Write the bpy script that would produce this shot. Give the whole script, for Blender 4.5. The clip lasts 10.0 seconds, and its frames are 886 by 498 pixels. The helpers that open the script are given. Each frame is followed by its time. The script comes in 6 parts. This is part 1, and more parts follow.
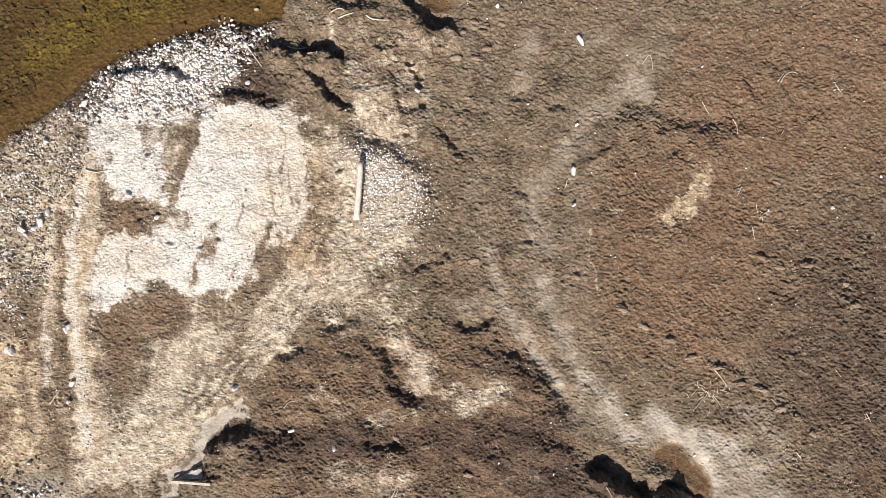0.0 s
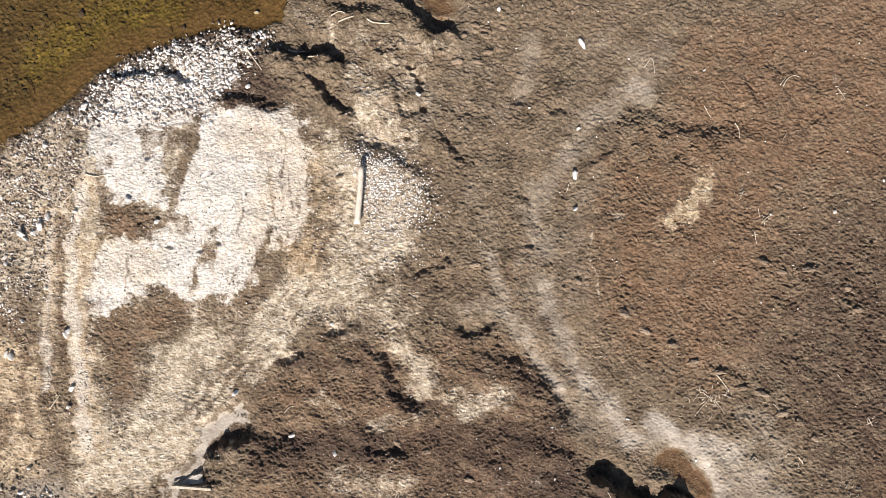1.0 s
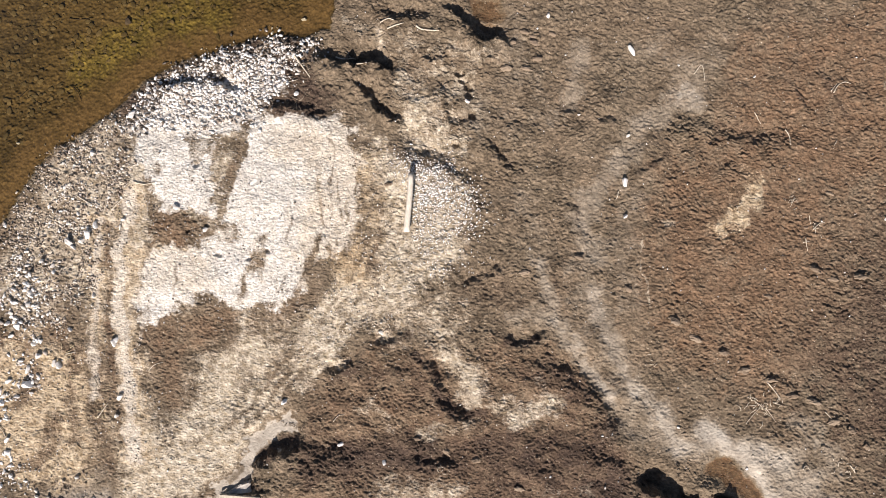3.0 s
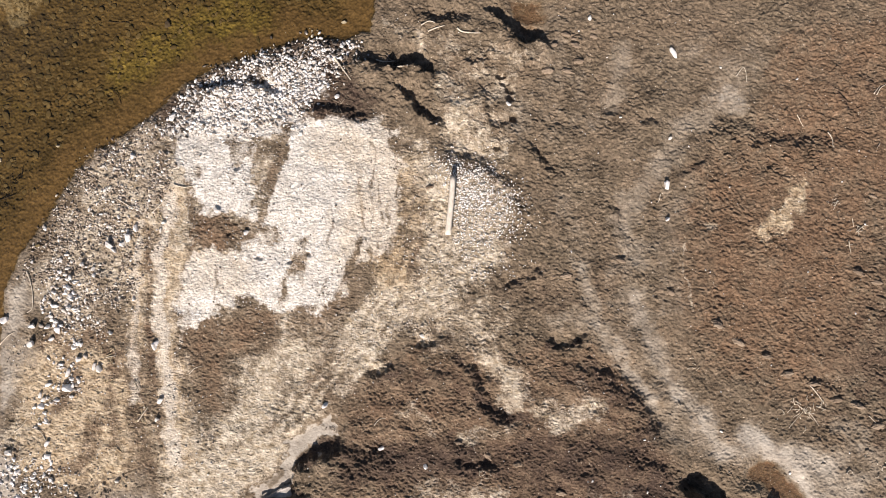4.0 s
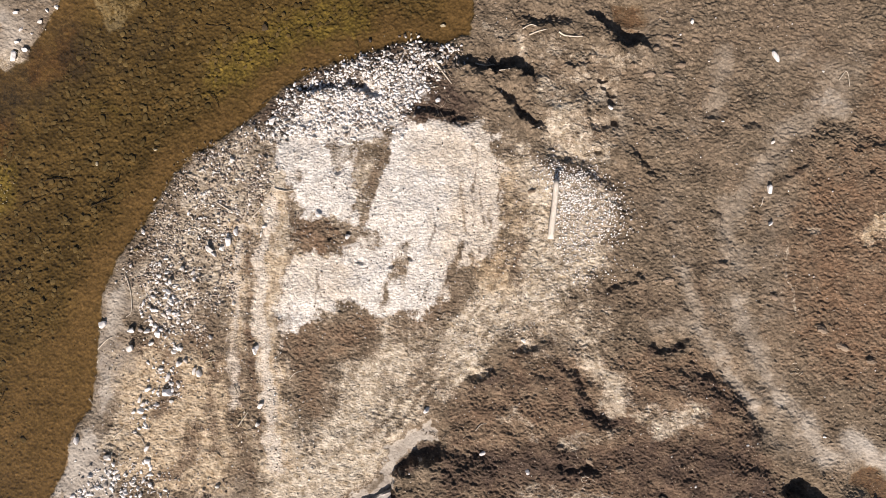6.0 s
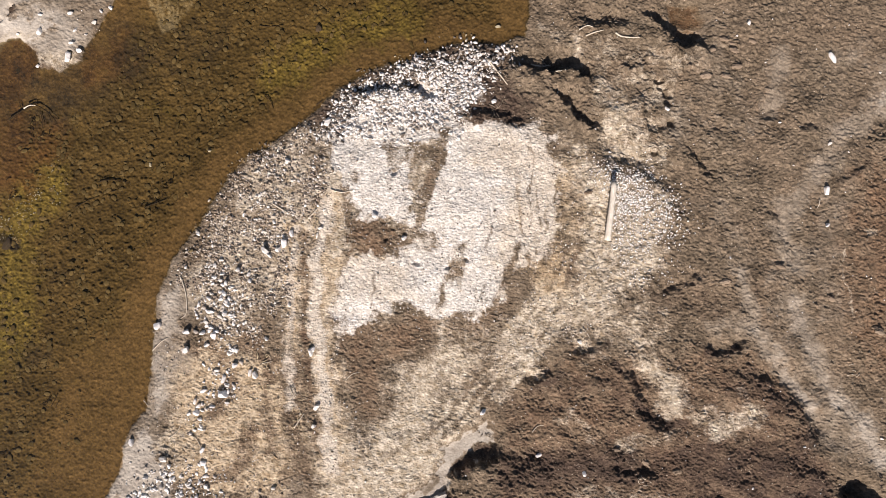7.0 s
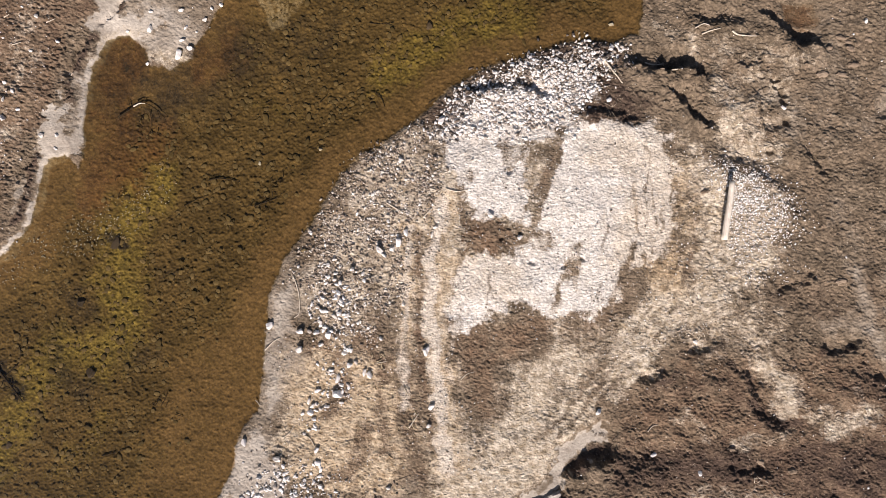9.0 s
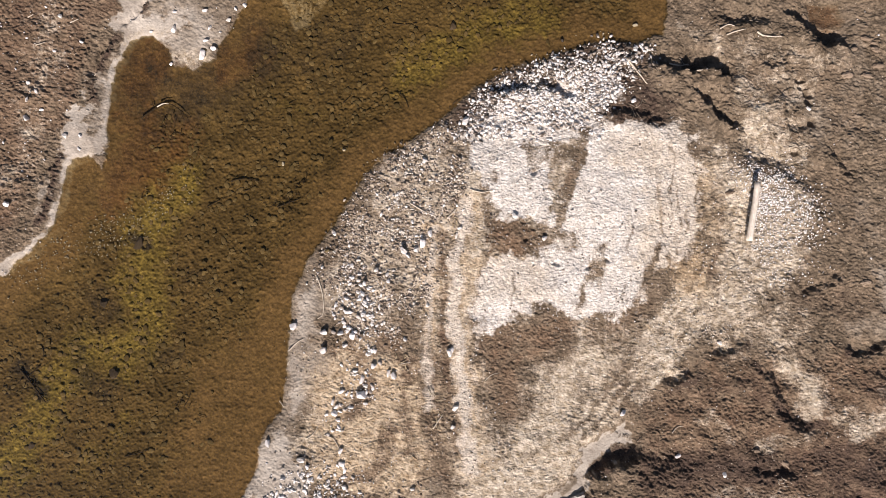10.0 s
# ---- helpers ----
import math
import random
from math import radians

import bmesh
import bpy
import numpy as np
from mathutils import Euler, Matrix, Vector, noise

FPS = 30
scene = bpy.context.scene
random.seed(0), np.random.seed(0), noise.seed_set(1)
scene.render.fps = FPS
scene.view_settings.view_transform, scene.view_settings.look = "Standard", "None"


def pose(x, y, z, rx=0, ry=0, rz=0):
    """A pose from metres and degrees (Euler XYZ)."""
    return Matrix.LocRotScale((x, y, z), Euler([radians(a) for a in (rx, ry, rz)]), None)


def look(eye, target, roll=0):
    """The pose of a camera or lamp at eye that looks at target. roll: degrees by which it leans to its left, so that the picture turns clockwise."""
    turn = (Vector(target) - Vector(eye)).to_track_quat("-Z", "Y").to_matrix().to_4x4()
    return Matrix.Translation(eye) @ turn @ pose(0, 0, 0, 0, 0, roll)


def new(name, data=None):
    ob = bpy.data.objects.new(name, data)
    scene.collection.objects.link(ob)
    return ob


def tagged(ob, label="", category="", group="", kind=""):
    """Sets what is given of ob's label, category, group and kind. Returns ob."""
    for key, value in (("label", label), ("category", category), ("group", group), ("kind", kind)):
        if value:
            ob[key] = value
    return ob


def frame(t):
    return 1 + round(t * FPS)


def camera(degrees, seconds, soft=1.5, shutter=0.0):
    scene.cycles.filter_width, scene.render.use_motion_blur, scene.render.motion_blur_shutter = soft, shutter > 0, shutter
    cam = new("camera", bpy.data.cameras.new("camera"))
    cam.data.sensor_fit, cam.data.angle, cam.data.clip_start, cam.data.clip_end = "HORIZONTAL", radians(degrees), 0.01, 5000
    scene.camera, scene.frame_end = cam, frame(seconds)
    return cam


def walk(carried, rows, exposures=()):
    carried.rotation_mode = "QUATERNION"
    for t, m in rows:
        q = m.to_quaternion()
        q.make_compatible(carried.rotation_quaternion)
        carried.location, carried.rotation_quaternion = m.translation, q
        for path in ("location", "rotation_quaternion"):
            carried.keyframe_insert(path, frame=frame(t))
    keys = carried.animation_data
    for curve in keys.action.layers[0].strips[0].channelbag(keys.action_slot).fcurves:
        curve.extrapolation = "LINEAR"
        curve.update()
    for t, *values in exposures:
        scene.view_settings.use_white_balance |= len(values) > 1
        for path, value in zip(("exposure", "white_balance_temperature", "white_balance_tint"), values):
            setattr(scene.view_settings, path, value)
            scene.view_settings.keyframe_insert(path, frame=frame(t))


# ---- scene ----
cam = camera(73.7, 10.0, 0.55)
PATH = [
    (0, 0.011, -0.042, 10.465, 0.253, 0.056, -0.030),
    (0.5, 0.016, 0.026, 10.447, 0.131, 0.034, -0.031),
    (1, -0.013, 0.065, 10.428, 0.089, 0.022, -0.035),
    (1.5, -0.119, 0.063, 10.409, 0.258, 0.077, -0.071),
    (2, -0.315, 0.105, 10.399, 0.187, 0.059, -0.099),
    (3.5, -1.199, 0.190, 10.368, 0.288, 0.128, -0.110),
    (4, -1.562, 0.196, 10.348, 0.422, 0.230, -0.117),
    (4.5, -1.983, 0.221, 10.336, 0.440, 0.193, -0.099),
    (5, -2.429, 0.250, 10.334, 0.439, 0.155, -0.126),
    (5.5, -2.869, 0.250, 10.324, 0.534, 0.250, -0.097),
    (7, -4.314, 0.284, 10.299, 0.507, 0.213, -0.065),
    (7.5, -4.826, 0.309, 10.294, 0.411, 0.103, -0.054),
    (8, -5.330, 0.340, 10.286, 0.240, 0.066, -0.055),
    (8.5, -5.840, 0.345, 10.279, 0.167, 0.028, -0.066),
    (9, -6.346, 0.347, 10.260, 0.109, 0.018, -0.048),
    (9.5, -6.670, 0.338, 10.251, 0.138, 0.035, -0.014),
    (10, -6.765, 0.364, 10.247, 0.091, 0.023, 0.000),
]
walk(cam, [(t, pose(*place)) for t, *place in PATH], [(0.0, 0.52, 6600, 14), (2.0, 0.53, 6600, 15), (3.5, 0.44, 6630, 16), (5.0, 0.36, 6720, 17), (7.0, 0.33, 6680, 18), (10.0, 0.32, 6640, 20)])

# ---- light ----
SUN_EL, SUN_AZ = radians(36), radians(191)   # height; bearing the light comes from, clockwise from +y
world = bpy.data.worlds.new("clear_sky")
scene.world = world
world.use_nodes = True
wn = world.node_tree
sky = wn.nodes.new("ShaderNodeTexSky")
sky.sky_type, sky.sun_disc = "NISHITA", False
sky.sun_elevation, sky.sun_rotation = SUN_EL, SUN_AZ
wn.links.new(sky.outputs[0], wn.nodes["Background"].inputs[0])
wn.nodes["Background"].inputs[1].default_value = 0.046
sun_data = bpy.data.lights.new("sun", "SUN")
sun_data.energy, sun_data.angle, sun_data.color = 5.0, radians(0.53), (1.0, 0.93, 0.84)
sun = new("sun", sun_data)
sun_from = Vector((math.sin(SUN_AZ) * math.cos(SUN_EL), math.cos(SUN_AZ) * math.cos(SUN_EL), math.sin(SUN_EL)))
sun.matrix_world = look(sun_from * 40, (0, 0, 0))


# ---- materials ----
class Nodes:
    """A short way to write a node material."""

    def __init__(self, name, rough=0.9, specular=0.3):
        self.mat = bpy.data.materials.new(name)
        self.mat.use_nodes = True
        self.tree = self.mat.node_tree
        self.bsdf = self.tree.nodes["Principled BSDF"]
        self.bsdf.inputs["Roughness"].default_value = rough
        self.bsdf.inputs["Specular IOR Level"].default_value = specular
        self.coords = self.tree.nodes.new("ShaderNodeTexCoord").outputs["Object"]

    def put(self, socket, value):
        if isinstance(value, bpy.types.NodeSocket):
            self.tree.links.new(value, socket)
        elif isinstance(value, tuple) and len(value) == 3 and socket.type == "RGBA":
            socket.default_value = (*value, 1)
        else:
            socket.default_value = value

    def noise(self, scale, detail=4.0, rough=0.55, vec=None, stretch=None, turn=0.0):
        vec = vec or self.coords
        if stretch:
            m = self.tree.nodes.new("ShaderNodeMapping")
            m.inputs["Scale"].default_value = stretch
            m.inputs["Rotation"].default_value = (0, 0, turn)
            self.tree.links.new(vec, m.inputs[0])
            vec = m.outputs[0]
        n = self.tree.nodes.new("ShaderNodeTexNoise")
        n.inputs["Scale"].default_value, n.inputs["Detail"].default_value, n.inputs["Roughness"].default_value = scale, detail, rough
        self.tree.links.new(vec, n.inputs["Vector"])
        return n.outputs["Fac"]

    def cells(self, scale, out="Color", vec=None):
        n = self.tree.nodes.new("ShaderNodeTexVoronoi")
        n.inputs["Scale"].default_value = scale
        self.tree.links.new(vec or self.coords, n.inputs["Vector"])
        return n.outputs[out]

    def attr(self, name):
        n = self.tree.nodes.new("ShaderNodeAttribute")
        n.attribute_name = name
        return n.outputs["Fac"]

    def ramp(self, fac, *stops):
        n = self.tree.nodes.new("ShaderNodeValToRGB")
        e = n.color_ramp.elements
        while len(e) < len(stops):
            e.new(0.5)
        for k, (p, c) in zip(e, stops):
            k.position, k.color = p, (*c, 1) if isinstance(c, tuple) else (c, c, c, 1)
        self.put(n.inputs[0], fac)
        return n.outputs[0]

    def mix(self, fac, a, b, blend="MIX"):
        n = self.tree.nodes.new("ShaderNodeMix")
        n.data_type, n.blend_type = "RGBA", blend
        for socket, v in ((n.inputs[0], fac), (n.inputs[6], a), (n.inputs[7], b)):
            self.put(socket, v)
        return n.outputs[2]

    def math(self, op, a, b=0.0, clamp=False):
        n = self.tree.nodes.new("ShaderNodeMath")
        n.operation, n.use_clamp = op, clamp
        self.put(n.inputs[0], a), self.put(n.inputs[1], b)
        return n.outputs[0]

    def random(self):
        return self.tree.nodes.new("ShaderNodeObjectInfo").outputs["Random"]

    def island(self):
        return self.tree.nodes.new("ShaderNodeNewGeometry").outputs["Random Per Island"]

    def bump(self, height, strength=0.6, distance=0.01):
        n = self.tree.nodes.new("ShaderNodeBump")
        n.inputs["Strength"].default_value, n.inputs["Distance"].default_value = strength, distance
        self.put(n.inputs["Height"], height)
        self.tree.links.new(n.outputs[0], self.bsdf.inputs["Normal"])

    def done(self, colour):
        self.put(self.bsdf.inputs["Base Color"], colour)
        return self.mat


def ground_material():
    n = Nodes("mud_silt_and_chalk", 0.92, 0.2)
    fine = n.noise(24, 2, 0.6, stretch=(1, 1.2, 1), turn=0.35)
    grain = n.noise(110, 3, 0.65)
    patch = n.noise(2.2, 6, 0.62)
    blot = n.noise(9, 6, 0.65)
    spread = lambda f, lo, hi: n.ramp(f, (lo, 0.0), (hi, 1.0))
    smear = n.noise(5, 4, 0.6, stretch=(3.2, 0.55, 1), turn=0.12)
    speck = n.noise(46, 2, 0.6)
    ragged = n.math("MULTIPLY", n.math("SUBTRACT", n.noise(2.6, 9, 0.72), 0.5), 2.3)
    ragged = n.math("ADD", ragged, n.math("MULTIPLY", n.math("SUBTRACT", speck, 0.5), 0.9))
    ragged = n.math("ADD", ragged, n.math("MULTIPLY", n.math("SUBTRACT", smear, 0.5), 0.5))

    def cover(name, lo=0.25, hi=0.75):
        """A surface's mask, broken up along its edges into flecks."""
        a = n.attr(name)
        worn = n.math("ADD", a, n.math("MULTIPLY", ragged, spread(a, 0.02, 0.25)))
        return spread(worn, lo, hi)
    mud = n.mix(spread(patch, 0.36, 0.64), (0.092, 0.069, 0.046), (0.195, 0.154, 0.107))
    mud = n.mix(spread(blot, 0.46, 0.72), mud, (0.25, 0.195, 0.137))
    red = n.mix(spread(blot, 0.35, 0.68), (0.130, 0.082, 0.050), (0.224, 0.146, 0.092))
    mud = n.mix(n.math("MULTIPLY", spread(n.noise(1.1, 5, 0.6), 0.42, 0.66), 0.3), mud, red)
    col = n.mix(cover("red", 0.15, 0.95), mud, red)
    # dark mud, which also serves for shade painted along broken edges
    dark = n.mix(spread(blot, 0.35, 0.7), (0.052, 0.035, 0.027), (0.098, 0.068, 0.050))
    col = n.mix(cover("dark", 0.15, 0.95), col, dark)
    silt = n.mix(spread(patch, 0.35, 0.65), (0.31, 0.27, 0.222), (0.50, 0.457, 0.39))
    silt = n.mix(spread(n.attr("silt"), 0.6, 0.95), n.mix(spread(patch, 0.35, 0.65), (0.205, 0.168, 0.124), (0.30, 0.252, 0.194)), silt)
    col = n.mix(cover("silt", 0.12, 0.75), col, silt)
    cream = n.mix(spread(blot, 0.35, 0.68), (0.30, 0.238, 0.157), (0.67, 0.60, 0.49))
    cream = n.mix(n.attr("warm"), cream, n.mix(spread(blot, 0.35, 0.68), (0.285, 0.196, 0.108), (0.60, 0.47, 0.305)))
    col = n.mix(cover("cream", 0.24, 0.76), col, cream)
    chalk = n.mix(spread(blot, 0.34, 0.62), (0.55, 0.505, 0.44), (0.73, 0.70, 0.645))
    chalk = n.mix(cover("warm", 0.1, 1.0), chalk, n.mix(spread(blot, 0.36, 0.66), (0.47, 0.40, 0.31), (0.66, 0.59, 0.49)))
    chalk = n.mix(n.math("MULTIPLY", spread(smear, 0.52, 0.68), 0.45), chalk, (0.46, 0.395, 0.31))
    chalk = n.mix(spread(grain, 0.54, 0.7), chalk, (0.77, 0.75, 0.705))
    col = n.mix(cover("chalk", 0.22, 0.80), col, chalk)
    bed = n.mix(spread(patch, 0.36, 0.64), (0.108, 0.076, 0.033), (0.205, 0.142, 0.062))
    bed = n.mix(n.math("MULTIPLY", spread(blot, 0.48, 0.70), 0.7), bed, (0.082, 0.060, 0.028))
    bed = n.mix(cover("shallow", 0.1, 1.0), bed, n.mix(spread(blot, 0.38, 0.66), (0.255, 0.168, 0.081), (0.185, 0.122, 0.058)))
    bed = n.mix(cover("algae", 0.2, 1.0), bed, n.mix(spread(blot, 0.4, 0.65), (0.16, 0.126, 0.041), (0.39, 0.30, 0.088)))
    bed = n.mix(cover("red", 0.2, 1.0), bed, (0.195, 0.100, 0.046))
    bed = n.mix(cover("cream", 0.2, 1.0), bed, (0.46, 0.38, 0.25))
    bed = n.mix(cover("dark", 0.2, 1.0), bed, (0.052, 0.043, 0.034))
    col = n.mix(n.attr("bed"), col, bed)
    for scale, share, shade in ((34, 0.90, (0.52, 0.46, 0.37)), (62, 0.86, (0.42, 0.36, 0.28)), (48, 0.90, (0.055, 0.043, 0.034))):
        grit = n.math("MULTIPLY", n.math("GREATER_THAN", n.cells(scale), share), n.ramp(n.cells(scale, "Distance"), (0.22, 1.0), (0.42, 0.0)))
        col = n.mix(n.math("MULTIPLY", grit, n.math("SUBTRACT", 0.75, n.math("MULTIPLY", n.attr("bed"), 0.65))), col, shade)
    smooth = n.math("MULTIPLY", n.math("SUBTRACT", 1.0, n.math("ADD", n.math("MULTIPLY", n.attr("silt"), 0.6), n.math("MULTIPLY", n.attr("cream"), 0.35)), True), 0.62)
    col = n.mix(smooth, col, n.ramp(fine, (0.25, 0.58), (0.5, 1.0), (0.72, 1.45)), "MULTIPLY")
    col = n.mix(smooth, col, n.ramp(n.noise(13, 3, 0.6, stretch=(1, 1.35, 1), turn=0.35), (0.3, 0.55), (0.5, 1.0), (0.7, 1.55)), "MULTIPLY")
    col = n.mix(smooth, col, n.ramp(grain, (0.3, 0.82), (0.7, 1.18)), "MULTIPLY")
    soft = n.math("SUBTRACT", 1.0, n.math("ADD", n.math("MULTIPLY", n.attr("bed"), 0.85), n.math("MULTIPLY", n.attr("silt"), 0.5)), True)
    n.bump(n.math("MULTIPLY", n.math("ADD", n.noise(28, 1, 0.5, stretch=(0.9, 1.1, 1), turn=0.35), n.math("MULTIPLY", grain, 0.22)), soft), 0.95, 0.021)
    return n.done(col)


def stone_material(name, low, high, rough=0.85, islands=False, dirt=(0.16, 0.125, 0.09), dirty=0.55, shades=()):
    """Stones between two colours, or of several shades, each stone its own."""
    n = Nodes(name, rough, 0.3)
    pick = n.island() if islands else n.random()
    col = n.ramp(pick, *shades) if shades else n.mix(pick, low, high)
    grime = n.noise(26, 5, 0.6)
    col = n.mix(n.math("MULTIPLY", n.ramp(grime, (0.45, 0.0), (0.7, 1.0)), dirty), col, dirt)
    col = n.mix(0.5, col, n.ramp(n.noise(130, 3, 0.6), (0.3, 0.75), (0.7, 1.2)), "MULTIPLY")
    n.bump(n.noise(70, 4, 0.6), 0.5, 0.006)
    return n.done(col)


def wood_material(name, low, high, turn=0.0):
    n = Nodes(name, 0.8, 0.25)
    grain = n.noise(16, 5, 0.6, stretch=(6, 0.35, 6))
    stain = n.noise(7, 4, 0.6)
    col = n.mix(n.ramp(grain, (0.35, 0.0), (0.65, 1.0)), low, high)
    col = n.mix(n.math("MULTIPLY", n.ramp(stain, (0.5, 0.0), (0.75, 1.0)), 0.5), col, tuple(v * 0.5 for v in low))
    n.bump(grain, 0.5, 0.004)
    return n.done(col)


def water_material(name, tint, ripple=0.03):
    n = Nodes(name, 0.04)
    tree = n.tree
    tree.nodes.remove(n.bsdf)
    clear, gloss, both, fres = (tree.nodes.new(k) for k in ("ShaderNodeBsdfTransparent", "ShaderNodeBsdfGlossy", "ShaderNodeMixShader", "ShaderNodeFresnel"))
    clear.inputs[0].default_value = (*tint, 1)
    gloss.inputs["Roughness"].default_value = 0.03
    fres.inputs["IOR"].default_value = 1.33
    b = tree.nodes.new("ShaderNodeBump")
    b.inputs["Strength"].default_value, b.inputs["Distance"].default_value = 0.25, ripple
    tree.links.new(n.noise(7, 3, 0.5), b.inputs["Height"])
    tree.links.new(b.outputs[0], gloss.inputs["Normal"])
    tree.links.new(fres.outputs[0], both.inputs[0])
    tree.links.new(clear.outputs[0], both.inputs[1])
    tree.links.new(gloss.outputs[0], both.inputs[2])
    tree.links.new(both.outputs[0], tree.nodes["Material Output"].inputs[0])
    return n.mat


GROUND = ground_material()
WHITE_STONE = stone_material("white_limestone", (0.72, 0.685, 0.63), (0.87, 0.855, 0.83), dirty=0.2)
PALE_GRAVEL = stone_material("mixed_pale_gravel", (0.20, 0.155, 0.115), (0.75, 0.695, 0.615), islands=True, dirty=0.35,
                             shades=((0.0, (0.13, 0.10, 0.075)), (0.3, (0.25, 0.20, 0.152)), (0.55, (0.44, 0.38, 0.31)), (0.75, (0.70, 0.65, 0.57)), (1.0, (0.88, 0.86, 0.82))))
CHALK_GRAVEL = stone_material("chalk_rubble", (0.30, 0.265, 0.22), (0.86, 0.84, 0.81), islands=True, dirty=0.25,
                              shades=((0.0, (0.26, 0.22, 0.18)), (0.18, (0.56, 0.515, 0.46)), (0.38, (0.79, 0.765, 0.725)), (1.0, (0.90, 0.885, 0.86))))
GREY_GRAVEL = stone_material("grey_brown_gravel", (0.14, 0.107, 0.081), (0.50, 0.425, 0.345), islands=True,
                             shades=((0.0, (0.10, 0.078, 0.062)), (0.5, (0.24, 0.195, 0.155)), (0.85, (0.42, 0.36, 0.30)), (1.0, (0.66, 0.60, 0.52))))
BED_STONE = stone_material("silted_bed_stone", (0.125, 0.092, 0.045), (0.28, 0.21, 0.11), islands=True, dirt=(0.10, 0.085, 0.03))
BED_COBBLE = stone_material("silted_cobble", (0.12, 0.088, 0.04), (0.27, 0.20, 0.10), dirt=(0.10, 0.085, 0.03))
GREY_STONE = stone_material("grey_slab_stone", (0.42, 0.39, 0.36), (0.5, 0.47, 0.43), dirty=0.5)
LITTER = stone_material("dark_litter", (0.05, 0.036, 0.02), (0.12, 0.085, 0.045), islands=True)
DARK_STONE = stone_material("dark_stone", (0.07, 0.058, 0.05), (0.14, 0.11, 0.09))
SHELL = stone_material("white_shell", (0.6, 0.57, 0.5), (0.85, 0.83, 0.78), islands=True, dirty=0.2)
WET_STONE = stone_material("dark_wet_stone", (0.045, 0.038, 0.032), (0.17, 0.14, 0.115), 0.5, islands=True, dirty=0.3)
CLOD = stone_material("dry_mud_lump", (0.21, 0.155, 0.108), (0.32, 0.25, 0.182), dirt=(0.15, 0.11, 0.078), dirty=0.5)
WEATHERED = wood_material("weathered_timber", (0.56, 0.50, 0.41), (0.80, 0.75, 0.66))
BLEACHED = wood_material("bleached_twig", (0.50, 0.43, 0.32), (0.74, 0.67, 0.56))
BARK = wood_material("wet_bark", (0.035, 0.026, 0.018), (0.10, 0.075, 0.05))
ROOT = wood_material("grey_root", (0.16, 0.125, 0.09), (0.36, 0.30, 0.23))
STRAW = wood_material("dry_straw", (0.44, 0.36, 0.22), (0.68, 0.58, 0.40))
CREEK = water_material("shallow_brown_water", (0.74, 0.705, 0.60))
PUDDLE = water_material("muddy_puddle_water", (0.86, 0.82, 0.78))


# ---- the lie of the land ----
def lattice(x, y, seed):
    """Smooth noise of the plane, about -1 to 1, with cells one unit wide."""
    xi, yi = np.floor(x).astype(np.int64), np.floor(y).astype(np.int64)
    fx, fy = (x - xi).astype(np.float32), (y - yi).astype(np.float32)

    def corner(dx, dy):
        h = ((xi + dx) * 374761393 + (yi + dy) * 668265263 + seed * 1442695041) & 0x7FFFFFFF
        h = ((h ^ (h >> 13)) * 1274126177) & 0x7FFFFFFF
        a = ((h ^ (h >> 16)) & 1023).astype(np.float32) * (2 * np.pi / 1024)
        return np.cos(a) * (fx - dx) + np.sin(a) * (fy - dy)
    u, v = fx * fx * fx * (fx * (fx * 6 - 15) + 10), fy * fy * fy * (fy * (fy * 6 - 15) + 10)
    low = corner(0, 0) * (1 - u) + corner(1, 0) * u
    return 1.5 * (low * (1 - v) + (corner(0, 1) * (1 - u) + corner(1, 1) * u) * v)


def rough(x, y, size, octaves, seed, fall=0.5):
    total, amp = 0, 1.0
    for k in range(octaves):
        total = total + amp * lattice(x / size + 17.3 * k, y / size - 9.1 * k, seed + k)
        size, amp = size * 0.5, amp * fall
    return total


def step(v, lo, hi):
    t = np.clip((v - lo) / (hi - lo), 0, 1)
    return t * t * (3 - 2 * t)


def inside(x, y, pts):
    """Distance to a closed outline, positive inside it."""
    best, odd = np.full(x.shape, 1e9, np.float32), np.zeros(x.shape, bool)
    for (ax, ay), (bx, by) in zip(pts, pts[1:] + pts[:1]):
        ex, ey = bx - ax, by - ay
        t = np.clip(((x - ax) * ex + (y - ay) * ey) / (ex * ex + ey * ey + 1e-9), 0, 1)
        best = np.minimum(best, (x - ax - t * ex) ** 2 + (y - ay - t * ey) ** 2)
        if abs(ey) > 1e-9:
            odd ^= ((ay > y) != (by > y)) & (x < ax + (y - ay) * ex / ey)
    return np.where(odd, 1, -1) * np.sqrt(best)


def along(x, y, pts):
    """Distance to an open line, the side (positive: to the left of its way) and how far along it lies, 0 to 1."""
    best = np.full(x.shape, 1e9, np.float32)
    side, where = np.ones(x.shape, np.float32), np.zeros(x.shape, np.float32)
    for k, ((ax, ay), (bx, by)) in enumerate(zip(pts, pts[1:])):
        ex, ey = bx - ax, by - ay
        t = np.clip(((x - ax) * ex + (y - ay) * ey) / (ex * ex + ey * ey), 0, 1)
        d = (x - ax - t * ex) ** 2 + (y - ay - t * ey) ** 2
        near = d < best
        best = np.where(near, d, best)
        side = np.where(near, np.sign(ex * (y - ay) - ey * (x - ax)), side)
        where = np.where(near, (k + t) / (len(pts) - 1), where)
    return np.sqrt(best), side, where


